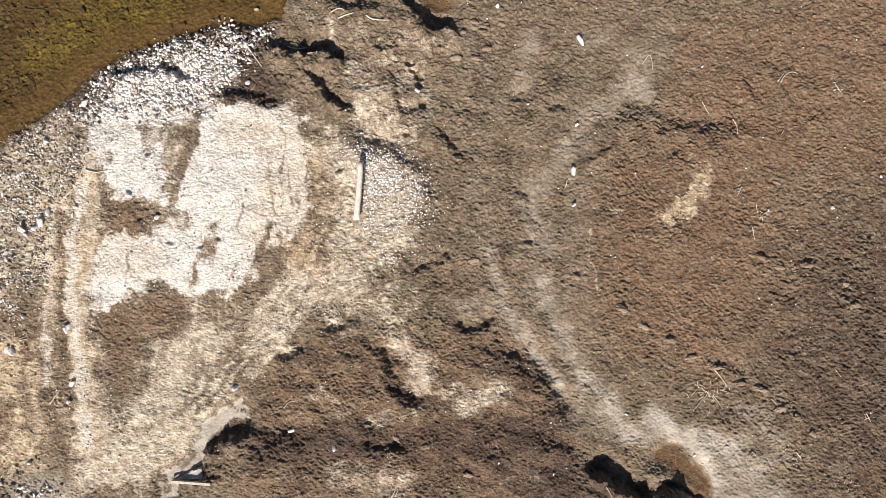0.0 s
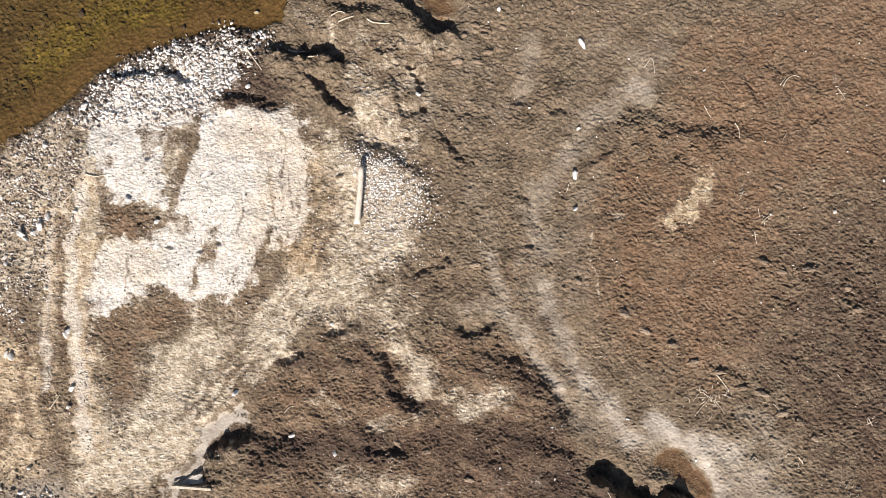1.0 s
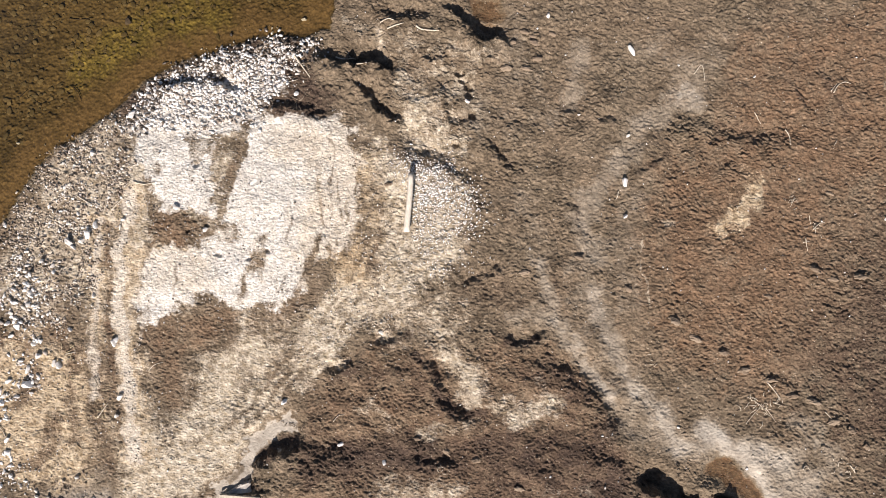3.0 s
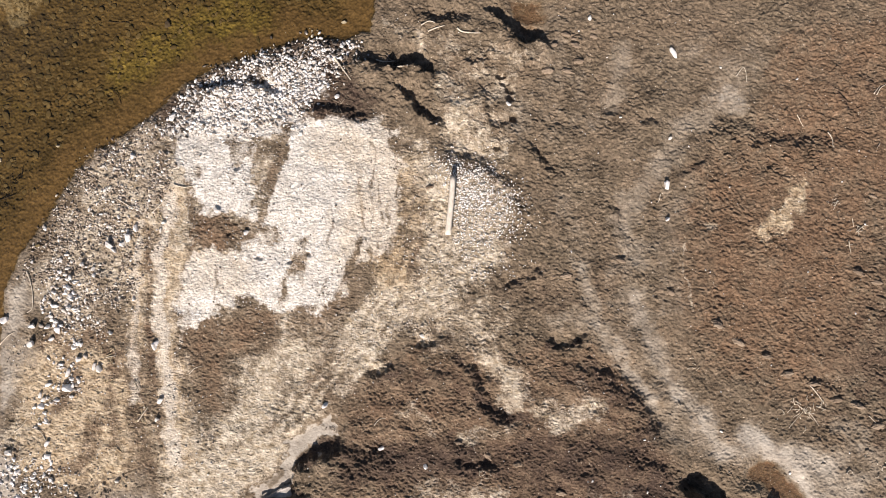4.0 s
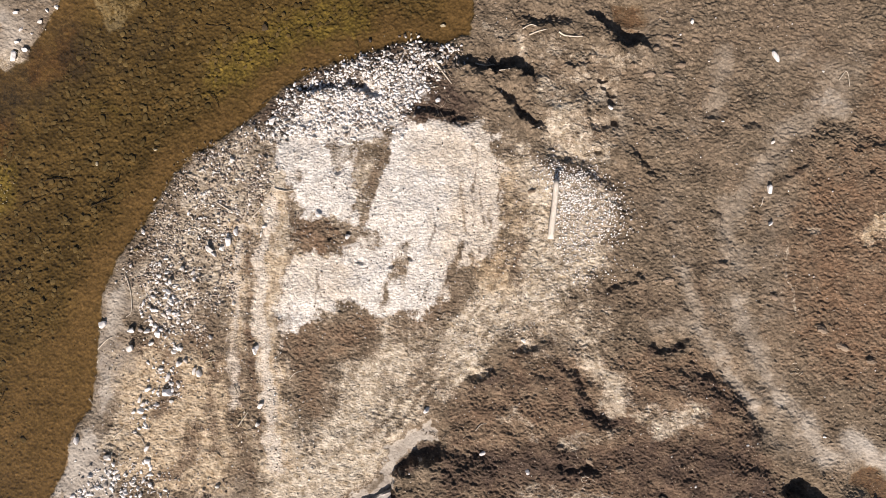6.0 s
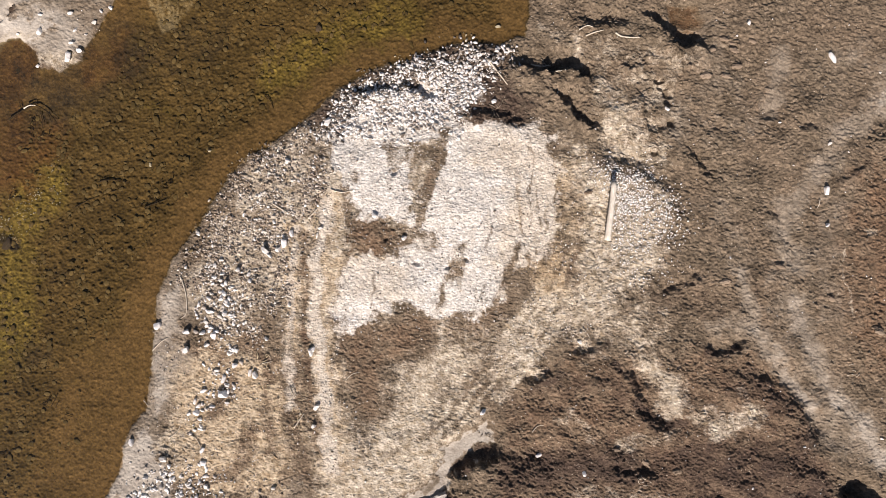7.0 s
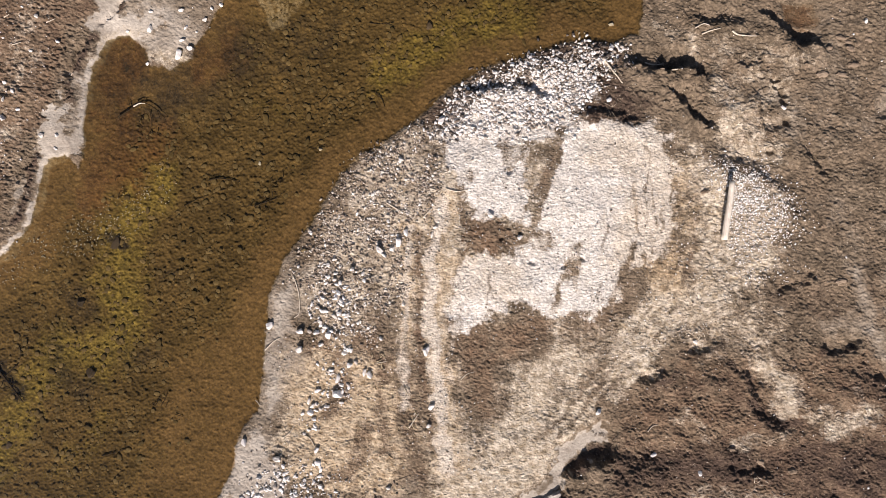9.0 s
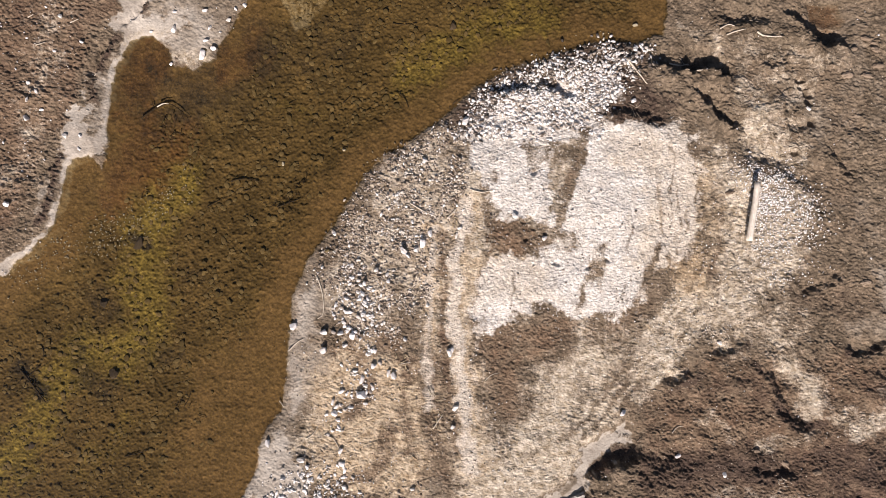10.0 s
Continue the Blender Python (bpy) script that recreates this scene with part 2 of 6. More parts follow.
EAST_SHORE = [(-1.2, 60.0), (-1.9, 9.0), (-2.55, 6.0), (-2.79, 4.70), (-2.93, 4.13), (-3.37, 3.96), (-4.06, 4.01), (-4.64, 3.82), (-5.03, 3.72), (-5.72, 3.52), (-6.21, 3.18), (-6.60, 2.84),
              (-7.18, 2.40), (-7.67, 2.06), (-8.16, 1.67), (-8.45, 1.18), (-8.75, 0.69), (-9.14, 0.10), (-9.43, -0.48), (-9.48, -1.17), (-9.53, -1.85), (-9.63, -2.48), (-9.90, -2.83), (-10.00, -3.12),
              (-10.04, -3.49), (-10.26, -3.92), (-10.51, -4.39), (-11.5, -6.5), (-13.5, -10.0), (-20.0, -22.0), (-40.0, -60.0)]
WEST_SHORE = [(-70.0, -50.0), (-34.0, -18.0), (-22.0, -7.0), (-17.5, -2.8), (-15.68, -0.92), (-14.99, -0.33), (-14.50, -0.04), (-13.92, 0.45), (-13.67, 0.79), (-13.55, 1.23), (-13.49, 1.62), (-13.31, 1.96), (-13.04, 2.05),
              (-12.88, 1.91), (-12.76, 1.76), (-12.69, 2.30), (-12.66, 2.99), (-12.55, 3.57), (-12.40, 3.92), (-12.11, 4.08), (-11.87, 4.12), (-11.58, 3.93), (-11.52, 3.60), (-11.19, 3.54), (-10.78, 3.77), (-10.58, 4.21),
              (-10.26, 4.65), (-10.15, 4.95), (-9.80, 5.35), (-9.20, 5.70), (-8.55, 6.05), (-7.38, 6.90), (-5.2, 9.5), (-4.2, 60.0)]
WATER_LEVEL = -0.17


class Land:
    """Height and surface masks at the points x, y."""

    def __init__(self, x, y):
        self.x, self.y = x, y
        wx, wy = rough(x, y, 0.55, 4, 11, 0.6), rough(x, y, 0.55, 4, 31, 0.6)
        self.wx, self.wy = x + 0.075 * wx, y + 0.075 * wy          # a ragged plane, for the edges of surfaces
        self.cx, self.cy = x + 0.05 * wx, y + 0.05 * wy            # the same, calmer, for banks
        self.z = np.zeros(x.shape, np.float32)
        self.masks = {k: np.zeros(x.shape, np.float32) for k in ("chalk", "cream", "silt", "red", "dark", "bed", "shallow", "algae", "warm")}
        self.clods = np.ones(x.shape, np.float32)
        self.rag = 0.12 * rough(x, y, 0.32, 5, 51, 0.7)            # frays the edges of surfaces
        self.fray = 0.05 * rough(x, y, 0.17, 3, 57, 0.6)
        self.uneven = np.clip(0.95 + 0.75 * rough(x, y, 0.36, 2, 55, 0.5), 0.3, 1.6)

    def box(self, pts, margin):
        xs, ys = [p[0] for p in pts], [p[1] for p in pts]
        return np.nonzero((self.x > min(xs) - margin) & (self.x < max(xs) + margin) & (self.y > min(ys) - margin) & (self.y < max(ys) + margin))

    def lay(self, kind, amount, outline, soft=0.08, clods=None):
        """Covers an outline with a surface (or takes it away: a negative amount)."""
        b = self.box(outline, soft + 0.3)
        m = step(inside(self.wx[b], self.wy[b], outline) + self.rag[b], -soft, soft) * abs(amount)
        old = self.masks[kind][b]
        self.masks[kind][b] = old + (1 - old) * m if amount > 0 else old * (1 - m)
        if clods is not None:
            self.clods[b] += (clods - self.clods[b]) * m

    def streak(self, kind, amount, line, width, soft=0.6, clods=None, sink=0.0):
        """The same along a line."""
        b = self.box(line, width * 2 + 0.3)
        d = along(self.wx[b], self.wy[b], line)[0] + self.rag[b] * min(1, width * 1.6)
        m = (1 - step(d, width * (1 - soft) * 0.5, width * (1 + soft) * 0.5)) * abs(amount)
        old = self.masks[kind][b]
        self.masks[kind][b] = old + (1 - old) * m if amount > 0 else old * (1 - m)
        if clods is not None:
            self.clods[b] += (clods - self.clods[b]) * m
        self.z[b] -= sink * m

    def scarp(self, line, drop, run, lip=0.4, face=0.11):
        """A broken edge: the ground to the left of the line falls away by drop over face and climbs back over run; a lip is raised behind it."""
        b = self.box(line, run + 0.5)
        d, side, where = along(self.cx[b], self.cy[b], line)
        ends = step(where, 0, 0.22) * (1 - step(where, 0.78, 1)) * self.uneven[b]
        d = d * side + self.fray[b]
        hollow = np.where(d > 0, step(d, 0, face) * np.exp(-(np.maximum(d - face, 0) / run) ** 2 * 2.0), 0)
        rise = np.where(d <= 0, np.exp(-(d / (run * 1.3)) ** 2 * 2), 1 - step(d, 0, face))
        self.z[b] += ends * drop * (lip * rise - (1 - lip) * hollow)

    def churn(self, amount, line, width):
        """Trodden, cloddy ground along a line."""
        b = self.box(line, width + 0.4)
        d = along(self.wx[b], self.wy[b], line)[0] + self.rag[b] * 0.8
        self.clods[b] += amount * (1 - step(d, width * 0.25, width * 0.6))

    def mound(self, centre, rx, ry, height, turn=0.0):
        b = self.box([centre], max(rx, ry) * 2.2)
        dx, dy = self.cx[b] - centre[0], self.cy[b] - centre[1]
        c, s = math.cos(turn), math.sin(turn)
        self.z[b] += height * np.exp(-((dx * c + dy * s) / rx) ** 2 - ((dy * c - dx * s) / ry) ** 2)

    def hole(self, centre, r, depth):
        b = self.box([centre], r * 2)
        d = np.hypot(self.cx[b] - centre[0], self.cy[b] - centre[1])
        self.z[b] -= depth * (1 - step(d, r * 0.6, r * 1.25))


def shape_land(g):
    x, y, m = g.x, g.y, g.masks
    creek = inside(g.cx, g.cy, EAST_SHORE + WEST_SHORE) + 0.25 * g.rag * step(g.uneven, 0.6, 1.2)
    g.creek = creek
    far = step(np.hypot(x + 3, y), 14, 60)
    land = step(-creek, 0, 1.5)
    g.z += np.where(creek > 0, WATER_LEVEL - 0.03 * step(creek, -0.02, 0.12) - 0.14 * step(creek, 0, 1.3), WATER_LEVEL + 0.022 * step(-creek, -0.02, 0.07) + 0.03 * step(-creek, 0, 0.3) + 0.12 * land)
    g.z += (0.035 * rough(x, y, 1.3, 3, 3) + 0.018 * rough(x, y, 0.42, 2, 5)) * (0.25 + 0.75 * land) + 0.5 * far * rough(x, y, 9, 2, 7) * land

    # bed of the creek
    m["bed"] += step(creek, -0.03, 0.04)
    m["shallow"] += step(creek, 0, 0.05) * (1 - step(creek + 0.12 * rough(x, y, 0.6, 3, 41), 0.22, 0.9))
    g.clods += (0.12 - g.clods) * step(creek, -0.12, 0.05)
    for line, w, a in (([(-11.48, 1.57), (-12.02, 0.79), (-12.17, -0.19), (-12.02, -0.87), (-12.46, -1.56)], 0.85, 0.95), ([(-13.14, -1.36), (-13.68, -2.04), (-13.78, -2.34), (-14.22, -3.02), (-14.80, -3.71)], 0.75, 0.95),
                       ([(-7.38, 3.52), (-6.60, 3.96), (-5.91, 4.40), (-5.03, 4.50)], 0.75, 0.85), ([(-8.94, 2.74), (-10.11, 3.13)], 0.5, 0.25), ([(-12.46, -2.73), (-13.24, -3.61)], 0.5, 0.4)):
        g.streak("algae", a, line, w, 0.95)
    for line, w, a in (([(-12.28, 0.52), (-12.07, 0.45)], 0.22, 0.9), ([(-12.95, -0.48), (-12.73, -0.74)], 0.45, 0.7), ([(-14.32, -1.75), (-13.97, -2.14)], 0.35, 0.8), ([(-13.34, -1.65), (-12.70, -2.19)], 0.5, 0.6),
                       ([(-11.78, 2.50), (-11.56, 2.69)], 0.45, 0.5), ([(-12.12, 3.82), (-11.68, 3.87), (-11.97, 3.33), (-11.19, 3.38)], 1.0, 0.55), ([(-12.12, -1.65), (-11.58, -1.56)], 0.4, 0.5), ([(-11.29, 0.01), (-11.19, -0.19)], 0.4, 0.4), ([(-13.34, -1.17), (-12.95, -1.07)], 0.4, 0.4), ([(-8.94, 3.43), (-8.55, 3.72)], 0.8, 0.25)):
        g.streak("dark", a, line, w, 0.95)

    g.lay("shallow", 0.8, [(-11.19, -1.56), (-10.51, -1.17), (-9.33, -0.38), (-9.33, -2.14), (-10.02, -4.10), (-11.78, -4.10)], 0.4)
    g.streak("dark", 0.5, [(-10.51, 4.11), (-10.02, 3.82), (-10.31, 3.23), (-11.09, 3.04)], 1.0, 0.95)
    g.streak("dark", 0.4, [(-9.82, 4.01), (-8.94, 4.11), (-8.55, 4.40)], 0.9, 0.95)
    g.streak("dark", 0.35, [(-12.41, 3.23), (-12.17, 2.25), (-12.95, 1.37)], 0.8, 0.95)
    g.lay("shallow", 0.4, [(-12.46, 3.82), (-11.78, 3.82), (-11.48, 3.33), (-11.97, 1.77), (-12.46, 1.08), (-13.53, 0.79), (-13.24, 1.96), (-12.56, 2.06)], 0.35)
    # the chalk flat
    g.mound((-4.14, 0.92), 2.0, 1.9, 0.10)
    g.lay("cream", 0.45, [(-7.23, 1.11), (-6.24, 2.71), (-4.54, 3.21), (-2.44, 2.51), (-1.84, 1.91), (-1.45, 0.22), (-1.84, -1.18), (-3.04, -1.98), (-3.64, -2.78), (-4.54, -3.78), (-6.04, -3.98), (-6.63, -2.98), (-7.23, -1.18)], 0.3, 0.7)
    g.lay("chalk", 1.0, [(-6.34, 2.41), (-5.89, 3.01), (-4.54, 3.01), (-4.19, 2.56), (-2.94, 2.61), (-2.41, 2.31), (-2.32, 1.11), (-2.44, 0.22), (-3.04, 0.02), (-3.44, -0.58), (-3.89, -0.83), (-4.59, -0.80), (-4.92, -0.58),
                         (-5.32, -0.53), (-5.52, -0.90), (-6.16, -1.03), (-6.26, -0.08), (-5.89, 0.17), (-5.12, 0.30), (-4.84, 0.57), (-5.22, 0.97), (-5.72, 0.92), (-5.99, 1.41), (-6.34, 2.01)], 0.13, 0.6)
    g.lay("chalk", -0.9, [(-4.66, 2.31), (-4.32, 2.41), (-4.39, 1.91), (-4.62, 1.41), (-4.76, 0.72), (-4.92, 1.41), (-4.86, 2.01)], 0.07, 0.8)
    g.lay("chalk", -0.6, [(-5.39, 2.26), (-4.86, 2.29), (-4.88, 1.83), (-5.29, 1.79)], 0.05, 0.6)
    g.lay("chalk", -0.7, [(-4.26, 0.17), (-3.92, 0.24), (-3.96, -0.08), (-4.16, -0.40)], 0.05, 0.7)
    g.lay("chalk", -0.6, [(-5.04, 0.57), (-4.54, 0.70), (-4.46, 0.47), (-4.88, 0.34)], 0.05)
    g.streak("chalk", -0.45, [(-5.89, 2.36), (-5.94, 1.51)], 0.12, 0.9)
    g.streak("chalk", -0.6, [(-3.02, 1.51), (-3.06, 0.72)], 0.08, 0.9)
    g.streak("chalk", -0.55, [(-3.14, 0.22), (-3.34, -0.78)], 0.2, 0.9)
    g.streak("chalk", -0.5, [(-2.39, 0.62), (-2.64, -0.28), (-3.34, -1.18)], 0.25, 0.9)
    for line, w, a in (([(-2.84, 0.22), (-2.99, -0.18), (-3.19, -0.63)], 0.10, 0.6), ([(-2.49, 0.12), (-2.64, -0.28), (-2.89, -0.78)], 0.10, 0.65), ([(-2.22, 0.52), (-2.34, 0.12), (-2.56, -0.43)], 0.12, 0.6), ([(-3.59, -0.23), (-3.82, -0.78)], 0.09, 0.5),
                       ([(-2.49, 2.16), (-2.38, 1.61), (-2.34, 1.11)], 0.07, 0.55), ([(-4.29, -0.28), (-4.49, -0.78)], 0.08, 0.5), ([(-3.44, 1.11), (-3.52, 0.62), (-3.59, 0.12)], 0.05, 0.4), ([(-3.14, 2.41), (-3.19, 1.61)], 0.05, 0.4),
                       ([(-2.69, 1.41), (-2.74, 0.62), (-2.86, 0.12)], 0.05, 0.45), ([(-5.54, 0.12), (-5.58, -0.58)], 0.05, 0.4), ([(-3.99, 0.47), (-4.06, 0.17)], 0.12, 0.6), ([(-4.84, 2.16), (-5.04, 1.11)], 0.08, 0.4)):
        g.streak("chalk", -a, line, w, 0.9)
    # mud dragged across the flat
    for line, w, a in (([(-4.42, 2.05), (-4.55, 1.61), (-4.68, 1.20), (-4.80, 0.62)], 0.15, 0.85), ([(-4.30, 2.46), (-4.44, 1.95), (-4.58, 1.40)], 0.12, 0.75), ([(-4.80, 1.55), (-4.93, 1.02), (-5.02, 0.60)], 0.09, 0.6), ([(-4.10, 0.42), (-4.24, -0.06), (-4.36, -0.45)], 0.12, 0.6),
                       ([(-3.05, 0.45), (-3.22, -0.05), (-3.42, -0.52)], 0.14, 0.7), ([(-2.55, 1.05), (-2.68, 0.40), (-2.86, -0.10)], 0.07, 0.55), ([(-2.86, 2.35), (-2.80, 1.55), (-2.88, 0.80)], 0.05, 0.45)):
        g.streak("chalk", -a, line, w, 0.9)
        g.streak("cream", -0.5 * a, line, w, 0.9)
        g.streak("red", 0.25 * a, line, w, 0.9)
    g.lay("warm", 0.9, [(-4.04, 2.41), (-2.44, 2.51), (-2.04, 1.11), (-2.14, -0.38), (-3.34, -0.28), (-3.54, 0.62), (-3.14, 1.61), (-3.94, 1.81)], 0.3)
    g.lay("warm", -0.8, [(-6.19, 2.42), (-5.24, 2.92), (-4.54, 2.52), (-4.84, 1.41), (-5.44, 0.96), (-5.94, 1.41)], 0.2)
    g.lay("warm", 0.7, [(-6.34, 0.22), (-5.04, 0.32), (-4.84, -0.48), (-6.24, -0.58)], 0.2)
    g.lay("cream", -0.95, [(-6.04, 0.90), (-5.22, 0.97), (-5.00, 0.47), (-5.34, 0.30), (-5.94, 0.30)], 0.05)
    g.lay("red", 0.5, [(-6.04, 0.90), (-5.22, 0.97), (-5.00, 0.47), (-5.34, 0.30), (-5.94, 0.30)], 0.05)
    for line, w, a in (([(-6.24, 1.56), (-6.24, 0.42), (-6.34, -0.08), (-6.48, -0.68), (-6.47, -1.78), (-6.42, -2.38), (-6.16, -3.15), (-5.79, -3.73)], 0.34, 1.0), ([(-6.95, 0.12), (-7.00, -0.58), (-7.00, -1.91), (-6.88, -2.78), (-6.78, -3.33)], 0.17, 0.8),
                       ([(-6.55, 0.02), (-6.53, -1.98)], 0.12, 0.5), ([(-6.73, 1.01), (-6.78, -0.38)], 0.14, 0.5), ([(-4.04, -1.18), (-4.54, -1.78), (-4.94, -2.58), (-4.99, -3.28)], 0.42, 0.5),
                       ([(-2.24, -0.28), (-3.04, -1.28), (-3.84, -1.58)], 0.35, 0.4), ([(-2.64, -1.98), (-3.14, -1.28)], 0.22, 0.5), ([(-6.14, -3.38), (-5.24, -3.58), (-4.54, -3.18)], 0.55, 0.4),
                       ([(-2.29, 1.71), (-2.09, 0.82), (-2.24, -0.28)], 0.14, 0.7), ([(-1.94, 2.01), (-1.64, 1.41)], 0.2, 0.5)):
        g.streak("cream", a, line, w, 0.6, 0.45)
    for line, w, a in (([(-2.64, -0.38), (-3.14, -0.98), (-3.54, -1.58), (-3.84, -1.98)], 0.16, 0.7), ([(-2.24, -0.78), (-2.74, -1.48), (-3.14, -1.98)], 0.14, 0.6), ([(-3.44, -1.18), (-3.89, -1.68), (-4.34, -2.48), (-4.49, -2.98)], 0.2, 0.7), ([(-1.84, 0.02), (-2.14, -0.58), (-2.54, -0.98)], 0.14, 0.5),
                       ([(-5.34, -2.78), (-5.54, -3.48), (-5.34, -3.98)], 0.3, 0.6)):
        g.streak("cream", a, line, w, 0.7, 0.5)
    g.streak("cream", 0.4, [(-2.79, -0.58), (-3.39, -1.38), (-3.84, -2.08), (-4.29, -2.88)], 0.42, 0.7, 0.5)
    far_mud = [(-2.19, -0.38), (-1.45, -0.28), (-1.20, -1.18), (-2.24, -1.83), (-2.84, -2.08), (-2.54, -1.28)]
    g.lay("cream", -0.25, far_mud, 0.2)
    g.lay("red", 0.25, far_mud, 0.2)
    for line, w, a in (([(-6.75, 0.62), (-6.77, -0.28), (-6.77, -1.18)], 0.13, 0.85), ([(-6.69, -1.58), (-6.65, -2.08), (-6.61, -2.58), (-6.46, -3.23)], 0.16, 0.8), ([(-6.06, 1.41), (-6.04, 0.97)], 0.16, 0.5), ([(-7.23, -1.18), (-7.27, -2.58)], 0.16, 0.5), ([(-6.12, 0.02), (-6.19, -0.98)], 0.06, 0.5), ([(-1.84, 1.91), (-1.94, 0.82), (-2.14, -0.18)], 0.22, 0.6), ([(-5.94, -1.18), (-5.54, -1.33), (-4.84, -1.13)], 0.55, 0.95),
                       ([(-5.79, -1.58), (-5.74, -2.08), (-5.66, -2.48)], 0.38, 0.6), ([(-3.84, -0.98), (-3.04, -0.58), (-2.64, -0.78)], 0.4, 0.4), ([(-4.34, -1.98), (-3.84, -1.98), (-3.54, -1.38)], 0.4, 0.4)):
        g.streak("cream", -a, line, w, 0.9)
        g.streak("red", 0.5 * a, line, w, 0.9)
        g.streak("dark", 0.15 * a, line, w, 0.9)

    for outline, a in (([(-5.22, -1.99), (-4.84, -1.59), (-4.39, -1.29), (-4.24, -1.59), (-4.49, -1.99), (-4.49, -2.59), (-4.84, -3.04), (-5.16, -2.94), (-4.99, -2.49)], 0.9), ([(-6.19, -3.09), (-5.44, -3.54), (-4.54, -3.14), (-4.39, -3.34), (-4.94, -3.74), (-5.84, -4.09), (-6.74, -4.39), (-6.34, -3.59)], 0.75), ([(-3.29, -1.04), (-2.99, -0.99), (-2.94, -1.34), (-3.19, -1.79), (-3.44, -1.74)], 0.8), ([(-3.89, -1.39), (-3.64, -1.49), (-4.04, -1.99), (-4.39, -2.19), (-4.44, -1.89)], 0.6), ([(-2.84, -0.09), (-2.24, 0.11), (-1.94, -0.29), (-2.24, -0.79), (-2.84, -0.99), (-2.94, -0.59)], 0.7), ([(-1.84, -0.29), (-1.44, -0.19), (-1.34, -0.59), (-1.84, -0.89)], 0.5), ([(-7.24, -0.29), (-6.79, -0.19), (-6.79, -1.19), (-6.99, -1.99), (-7.24, -1.59)], 0.5)):
        g.lay("cream", 0.75 * a, outline, 0.3, 0.7)
    for outline, a in (([(-6.21, -1.07), (-5.79, -0.91), (-5.14, -1.04), (-4.49, -1.19), (-4.54, -1.59), (-4.99, -1.71), (-5.22, -1.99), (-5.12, -2.28), (-5.38, -2.48), (-5.69, -2.54), (-6.00, -2.30), (-6.18, -1.79)], 0.85), ([(-5.09, -0.29), (-4.84, -0.69), (-4.29, -0.91), (-3.69, -0.71), (-3.39, -0.49), (-3.14, 0.16), (-2.94, 0.11), (-3.04, -0.59), (-3.44, -1.04), (-4.04, -1.19), (-4.84, -1.04), (-5.22, -0.79)], 0.8), ([(-3.89, -1.59), (-3.39, -1.19), (-3.44, -1.59), (-3.84, -2.19), (-4.14, -2.79), (-4.39, -2.99), (-4.39, -2.49)], 0.7), ([(-2.79, 0.46), (-2.64, 0.11), (-2.84, -0.39), (-2.99, -0.29)], 0.6), ([(-2.24, 2.02), (-1.84, 2.07), (-1.82, 1.11), (-1.84, 0.11), (-2.14, -0.09), (-2.29, 0.21), (-2.22, 1.11)], 0.75), ([(-6.79, -0.64), (-6.66, -0.59), (-6.62, -1.19), (-6.76, -1.29)], 0.6)):
        g.lay("cream", -0.6 * a, outline, 0.35, 0.85)
        g.lay("red", 0.2 * a, outline, 0.2)
    # pale dust pressed into the wheel ruts
    for line, w, a in (([(-6.34, 1.10), (-6.50, 0.30), (-6.58, -0.42), (-6.52, -1.20), (-6.44, -1.95), (-6.36, -2.70), (-6.24, -3.40)], 0.24, 0.8), ([(-6.92, 0.70), (-6.98, 0.00), (-7.02, -0.80), (-7.06, -1.60), (-6.98, -2.40)], 0.17, 0.65),
                       ([(-6.20, -0.90), (-6.24, -1.70), (-6.12, -2.60)], 0.12, 0.35)):
        g.streak("chalk", a, line, w, 0.9)
        g.streak("warm", 0.8, line, w * 1.5, 0.9)
    # tread lines of the wheels that turned here
    for base, count, dx, dy, a in (([(-2.18, 2.17), (-2.10, 1.21), (-2.18, 0.41), (-2.44, -0.24), (-2.94, -0.94), (-3.54, -1.64), (-4.14, -2.34), (-4.59, -2.94)], 5, 0.085, -0.04, 0.32), ([(-6.44, 1.11), (-6.42, 0.21), (-6.62, -0.59), (-6.60, -1.59), (-6.50, -2.39), (-6.30, -3.09), (-5.94, -3.79)], 4, 0.07, 0.0, 0.22), ([(-7.12, 0.11), (-7.16, -0.79), (-7.12, -1.79), (-6.94, -2.59), (-6.74, -3.39)], 3, 0.07, 0.0, 0.4)):
        for k in range(count):
            line = [(px + dx * k, py + dy * k) for px, py in base]
            g.streak("cream", a if k % 2 else -a, line, 0.075, 0.8, None, 0.008 if k % 2 else -0.004)
    # dark ground at the rim; third streak paints the fan's shaded north slope
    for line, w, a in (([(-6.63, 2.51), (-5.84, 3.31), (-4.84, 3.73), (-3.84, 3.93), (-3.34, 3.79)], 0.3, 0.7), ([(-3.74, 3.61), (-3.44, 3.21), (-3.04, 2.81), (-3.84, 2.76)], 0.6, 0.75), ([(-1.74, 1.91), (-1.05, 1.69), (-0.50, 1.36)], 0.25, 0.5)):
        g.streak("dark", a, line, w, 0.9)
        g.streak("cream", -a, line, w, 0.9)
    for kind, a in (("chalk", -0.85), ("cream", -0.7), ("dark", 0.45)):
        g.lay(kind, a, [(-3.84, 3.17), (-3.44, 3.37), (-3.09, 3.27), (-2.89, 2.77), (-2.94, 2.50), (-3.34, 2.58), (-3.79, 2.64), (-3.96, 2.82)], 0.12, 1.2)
    g.lay("chalk", 0.75, [(-6.34, 2.41), (-5.69, 2.91), (-4.64, 3.31), (-3.84, 3.41), (-3.74, 3.21), (-4.04, 2.51), (-5.84, 2.26)], 0.2)
